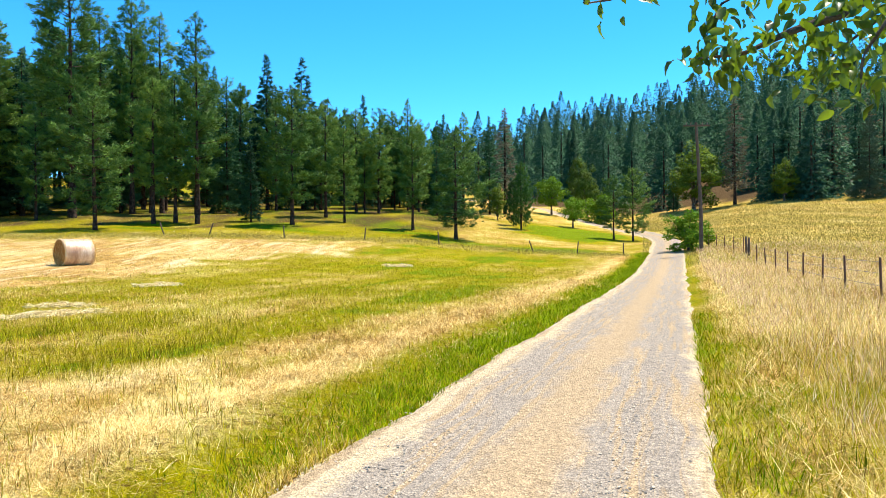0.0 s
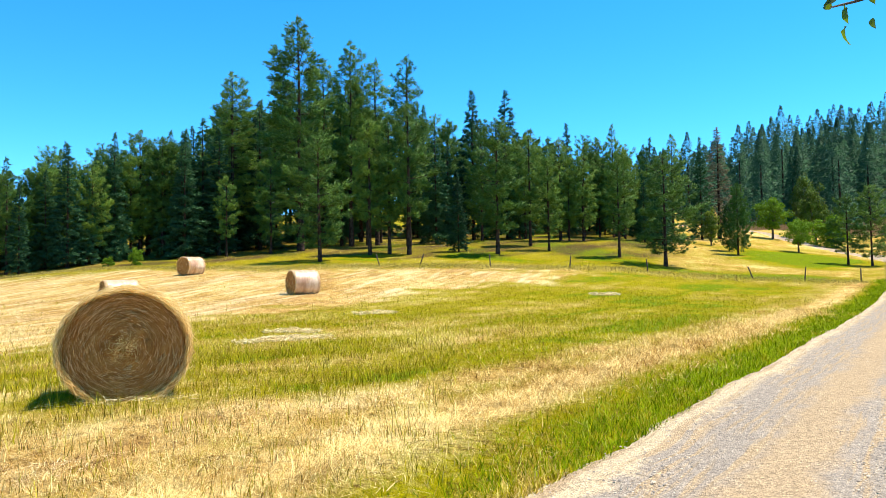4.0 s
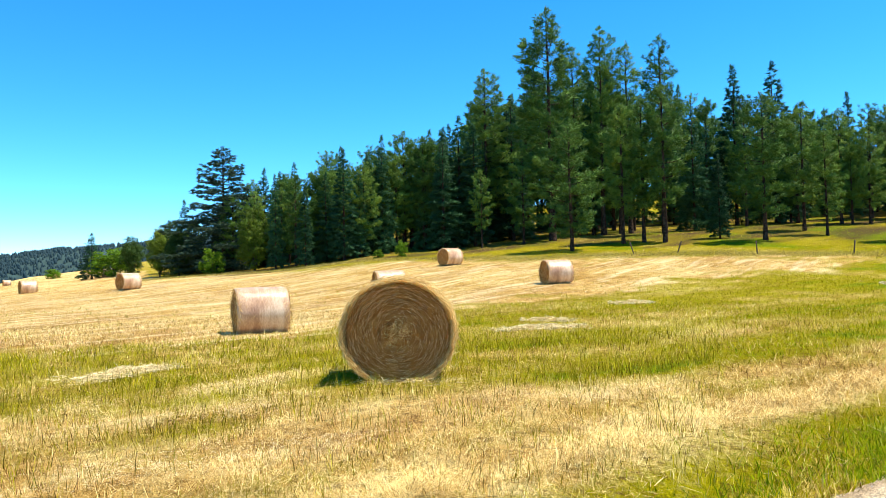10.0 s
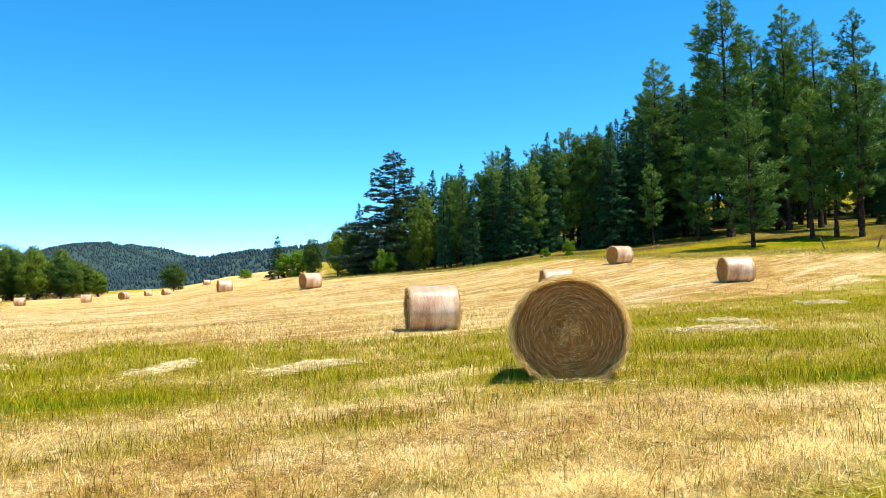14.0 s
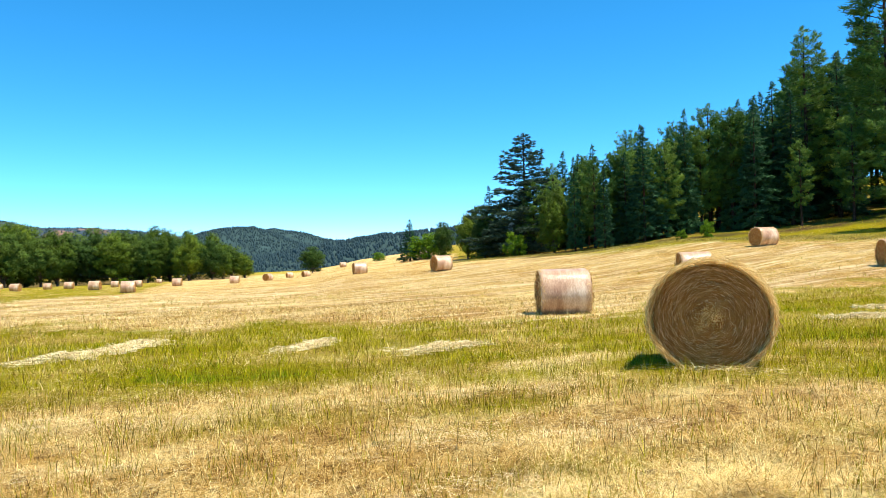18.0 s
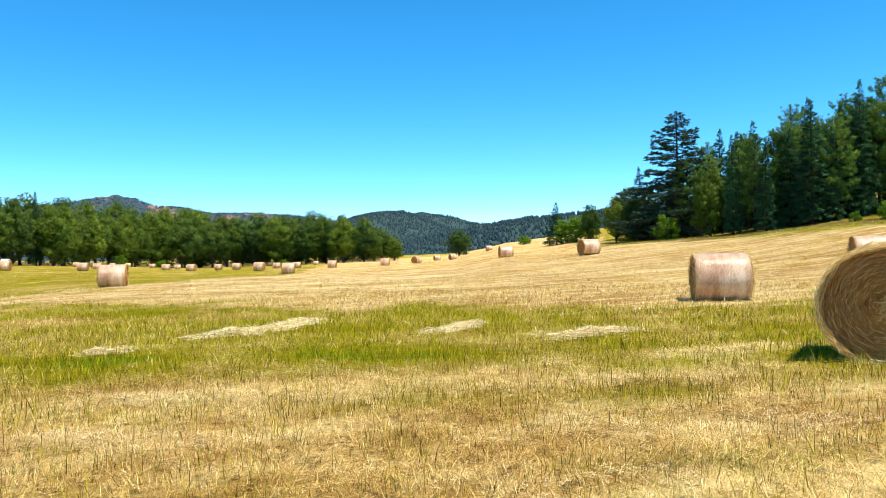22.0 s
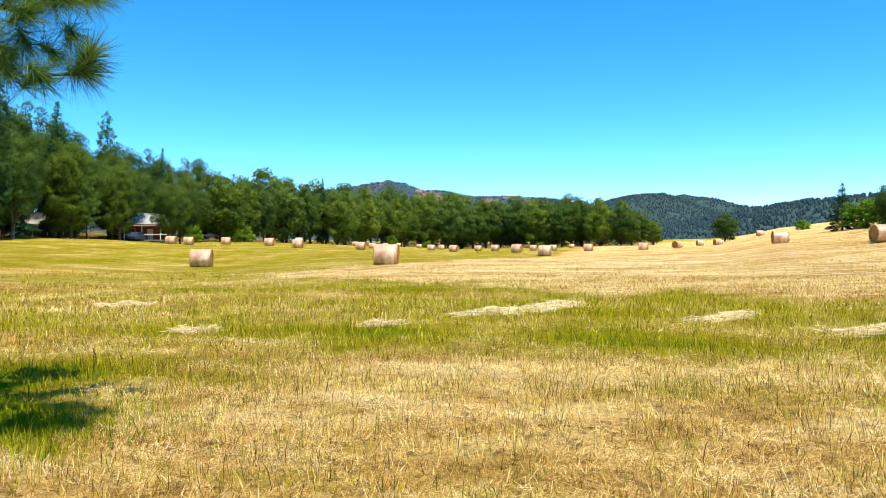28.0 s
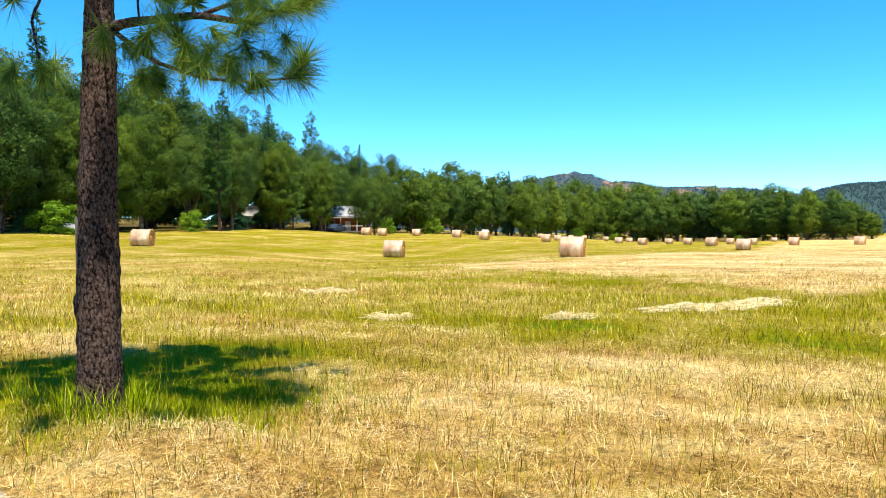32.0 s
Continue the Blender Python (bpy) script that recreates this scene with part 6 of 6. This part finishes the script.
# ---------------------------------------------------------------- the leafy bough over the track
def leaf_mesh(seed, size):
    g = np.random.default_rng(seed)
    t = np.linspace(0, 1, 7)
    w = np.array([0.05, 0.66, 0.95, 1.0, 0.88, 0.55, 0.0]) * 0.25 * size
    curl = -0.42 * size * t ** 2 * g.uniform(0.2, 1.3)
    fold = 0.35 + 0.3 * g.random()
    v = []
    for i in range(7):
        wave = 0.04 * size * g.normal()
        v += [(-w[i], t[i] * size, curl[i] + w[i] * fold + wave), (0, t[i] * size, curl[i]), (w[i], t[i] * size, curl[i] + w[i] * fold - wave)]
    return mesh_of("leaf", v, grid_faces(7, 3), M_NEARLEAF, True)


def near_leaf_mat():
    m, nt, b = material("fruit_leaf", 0.4)
    pick = add(nt, "ObjectInfo").outputs["Random"]
    where = local(nt)
    n = noise_tex(nt, where, 30, 4)
    f = add(nt, "Math", operation="MULTIPLY_ADD", in_0=n, in_1=0.35, in_2=add(nt, "Math", operation="MULTIPLY_ADD", in_0=pick, in_1=0.9, in_2=-0.12).outputs[0])
    col = ramp(nt, f.outputs[0], [(0.1, (0.015, 0.05, 0.006)), (0.5, (0.06, 0.14, 0.008)), (0.95, (0.17, 0.26, 0.018))])
    nt.links.new(col, b.inputs["Base Color"])
    b.inputs["Specular IOR Level"].default_value = 0.45
    tr = add(nt, "BsdfTranslucent", in_Color=mixc(nt, 0.5, col, (0.22, 0.32, 0.01)))
    mix = add(nt, "MixShader", in_0=0.42)
    nt.links.new(b.outputs[0], mix.inputs[1])
    nt.links.new(tr.outputs[0], mix.inputs[2])
    nt.links.new(mix.outputs[0], nt.nodes["Material Output"].inputs[0])
    return m


M_NEARLEAF = near_leaf_mat()


def build_fruit_bough():
    g = np.random.default_rng(66)
    root = new("fruit_tree")
    tx, ty = 4.1, 2.2
    z0 = land1(tx, ty)
    root.location = (tx, ty, z0)
    off = Vector((tx, ty, z0))
    k = 2.3 / 1320

    def here(px, py, away=0.0):
        s = (2.3 + away) / 2.3
        return np.array(((px - 784) * k * s - tx, 2.3 + away - ty, 1.6 + (441 - py) * k * s - z0))

    v, f = tube([(0, 0, -0.3), (0.05, 0, 0.6), (-0.05, 0.05, 1.3), (-0.3, 0.05, 1.9)], [0.16, 0.12, 0.10, 0.075], 12, 0.05)
    part("trunk", mesh_of("trunk", v, f, M_BARK_GREY, True), None, root)
    start = np.array((-0.3, 0.05, 1.9))
    limbs = [[start, here(1800, -220, 0.1), here(1640, -60), here(1500, 30), here(1400, 62), here(1320, 100), here(1238, 108)],
             [here(1640, -60), here(1540, -50, 0.2), here(1400, -30, 0.2), here(1280, 8, 0.1), here(1252, 72)],
             [here(1540, -50, 0.2), here(1330, -60, 0.1), here(1180, -22), here(1085, 2), here(1045, 8)],
             [here(1640, -60), here(1590, 20, -0.15), here(1530, 105, -0.15), here(1524, 172, -0.15)],
             [here(1640, -60), here(1560, 40, 0.3), here(1480, 100, 0.35), here(1440, 150, 0.35)]]
    leaves = [leaf_mesh(i, s) for i, s in enumerate((0.036, 0.044, 0.052, 0.060, 0.048))]
    for j, pts in enumerate(limbs):
        p = np.array(pts)
        u = np.linspace(0, len(p) - 1, 6 * len(p))
        p = np.stack([np.interp(u, np.arange(len(p)), p[:, c]) for c in range(3)], 1)
        p[1:-1] = (p[:-2] + 2 * p[1:-1] + p[2:]) / 4
        v, f = tube(p, np.linspace(0.03 if j == 0 else 0.009, 0.0025, len(p)), 6)
        part("branch", mesh_of("branch", v, f, M_BARK_GREY, True), None, root)
        lo = int(len(p) * (0.33 if j == 0 else 0.12))
        count = (230, 80, 26, 95, 150)[j]
        for i in range(count):
            s = lo + (len(p) - 1 - lo) * (i + g.random()) / count
            c = np.array([np.interp(s, np.arange(len(p)), p[:, q]) for q in range(3)])
            loose = 0.085 if (j == 2 or s > len(p) * 0.8) else 0.15
            c = c + g.normal(0, 1, 3) * (loose * 0.5, loose * 0.6, loose * 0.42)
            ob = part("leaf", leaves[int(g.integers(5))], None, root)
            e = Euler((radians(g.normal(-52, 28)), radians(g.normal(0, 35)), g.uniform(0, 6.28)))
            ob.location, ob.rotation_euler = c, e
    tagged(root, "fruit tree bough with curled green leaves over the track", "tree")


# ---------------------------------------------------------------- homestead behind the trees
def box(name, size, centre, mat, parent, bevel=0.02, label=""):
    bm = bmesh.new()
    bmesh.ops.create_cube(bm, size=1, matrix=Matrix.Translation(centre) @ Matrix.Diagonal((*size, 1)))
    if bevel:
        bmesh.ops.bevel(bm, geom=bm.edges[:], offset=bevel, segments=1)
    return part(name, bm, mat, parent, label)


def build_house(theta, r, wall, roof_mat, label, size=(9, 7, 3.0)):
    x, y = at(theta, r)
    root = new("house")
    root.matrix_world = Matrix.Translation((x, y, land1(x, y))) @ Matrix.Rotation(radians(theta + 12), 4, "Z")
    w, d, h = size
    box("wall", (w, d, h), (0, 0, h / 2), wall, root)
    bm = bmesh.new()
    vs = [bm.verts.new(q) for q in [(-w / 2 - 0.5, -d / 2 - 0.5, h - 0.1), (w / 2 + 0.5, -d / 2 - 0.5, h - 0.1), (w / 2 + 0.5, d / 2 + 0.5, h - 0.1), (-w / 2 - 0.5, d / 2 + 0.5, h - 0.1), (-w / 2 - 0.5, 0, h + 1.9), (w / 2 + 0.5, 0, h + 1.9)]]
    for q in [(0, 1, 5, 4), (2, 3, 4, 5), (3, 2, 1, 0)]:
        bm.faces.new([vs[i] for i in q])
    for sx in (-1, 1):
        gb = bmesh.new()
        tri = [gb.verts.new((sx * (w / 2 - t), sy, sz)) for t in (0, 0.15) for sy, sz in ((-d / 2, h), (d / 2, h), (0, h + 1.75))]
        for q in [(0, 1, 2), (5, 4, 3), (0, 3, 4, 1), (1, 4, 5, 2), (2, 5, 3, 0)]:
            gb.faces.new([tri[i] for i in q])
        part("gable", gb, wall, root)
    part("roof", bm, roof_mat, root, "pale grey metal roof")
    for dx in (-2.8, 2.6):
        win = box("window", (1.2, 0.08, 1.1), (dx, -d / 2 - 0.03, 1.7), M_WHITE, root)
        box("pane", (1.0, 0.06, 0.9), (dx, -d / 2 - 0.06, 1.7), M_GLASS, win, 0)
    box("door", (1.0, 0.08, 2.05), (0.2, -d / 2 - 0.03, 1.05), M_WHITE, root)
    box("porch_floor", (w, 1.9, 0.25), (0, -d / 2 - 0.96, 0.13), M_BOARD, root)
    box("porch_roof", (w + 0.6, 2.3, 0.14), (0, -d / 2 - 1.2, h - 0.35), roof_mat, root)
    for dx in (-w / 2 + 0.2, -w / 6, w / 6, w / 2 - 0.2):
        box("porch_post", (0.14, 0.14, h - 0.65), (dx, -d / 2 - 1.8, (h - 0.65) / 2 + 0.25), M_WHITE, root)
    box("porch_rail", (w - 0.5, 0.08, 0.1), (0, -d / 2 - 1.8, 1.15), M_WHITE, root)
    return tagged(root, label, "house")


def build_car(theta, r, turn, paint, label, tall=1.5):
    x, y = at(theta, r)
    root = new("car")
    root.matrix_world = Matrix.Translation((x, y, land1(x, y))) @ Matrix.Rotation(radians(theta + turn), 4, "Z")
    bm = bmesh.new()
    prof = [(-2.2, 0.35), (-2.2, 0.8), (-1.35, 0.92), (-0.75, tall), (0.95, tall), (1.55, 0.98), (2.15, 0.92), (2.2, 0.35)]
    rings = [[bm.verts.new((px, sy * (0.86 if pz < 1 else 0.68), pz)) for px, pz in prof] for sy in (-1, 1)]
    for i in range(len(prof)):
        j = (i + 1) % len(prof)
        bm.faces.new((rings[0][i], rings[0][j], rings[1][j], rings[1][i]))
    bm.faces.new(rings[0][::-1])
    bm.faces.new(rings[1])
    bmesh.ops.recalc_face_normals(bm, faces=bm.faces)
    bmesh.ops.bevel(bm, geom=bm.edges[:], offset=0.05, segments=2)
    part("body", bm, paint, root)
    for sy in (-1, 1):
        box("side_window", (1.9, 0.03, 0.36), (0.05, sy * 0.765, 1.2), M_GLASS, root, 0)
        for dx in (-1.4, 1.35):
            v, f = tube([(dx, sy * 0.66, 0.32), (dx, sy * 0.70, 0.32), (dx, sy * 0.86, 0.32), (dx, sy * 0.89, 0.32)], [0.05, 0.32, 0.32, 0.05], 16)
            part("wheel", mesh_of("wheel", v, f, M_TYRE, True), None, root)
    return tagged(root, label, "car")


M_WHITE = plain("white_paint", (0.78, 0.76, 0.72), 0.5, 0, 0.06)
M_REDWALL = plain("red_boards", (0.26, 0.07, 0.05), 0.8, 0, 0.3, 2)
M_ROOF = plain("grey_metal_roof", (0.42, 0.42, 0.41), 0.4, 0.2, 0.08, 1)
M_GLASS = plain("dark_glass", (0.03, 0.04, 0.05), 0.08, 0, 0.2)
M_BLUECAR = plain("blue_paint", (0.045, 0.07, 0.12), 0.3, 0.3, 0.05)
M_WHITECAR = plain("white_car_paint", (0.8, 0.8, 0.8), 0.25, 0, 0.03)
M_TYRE = plain("tyre_rubber", (0.025, 0.025, 0.025), 0.9)


def build_homestead():
    build_house(109.9, 142, M_REDWALL, M_ROOF, "red wooden farmhouse with pale metal roof and porch")
    put("oak_e", 107.5, 134, 10, 0.7)
    put("oak_d", 112.0, 133, 12, 0.7)
    put("oak_d", 109.6, 152, 13, 0.9)
    put("oak_e", 111.5, 130, 12, 0.72)
    put("oak_d", 108.3, 130, 12, 0.72)
    put("oak_d", 115.2, 130, 8, 0.8)
    build_house(115.9, 140, M_BOARD, M_ROOF, "low white outbuilding among the trees", (7, 5, 2.3))
    build_car(110.4, 136, 62, M_BLUECAR, "dark blue car parked by the farmhouse")
    build_car(99.0, 204, 78, M_WHITECAR, "white van parked under the trees", 1.7)
    build_car(128.8, 104, 15, M_WHITECAR, "white car parked under the trees")


build_wisps()
build_near_pine()
build_fruit_bough()
build_homestead()
build_grass()
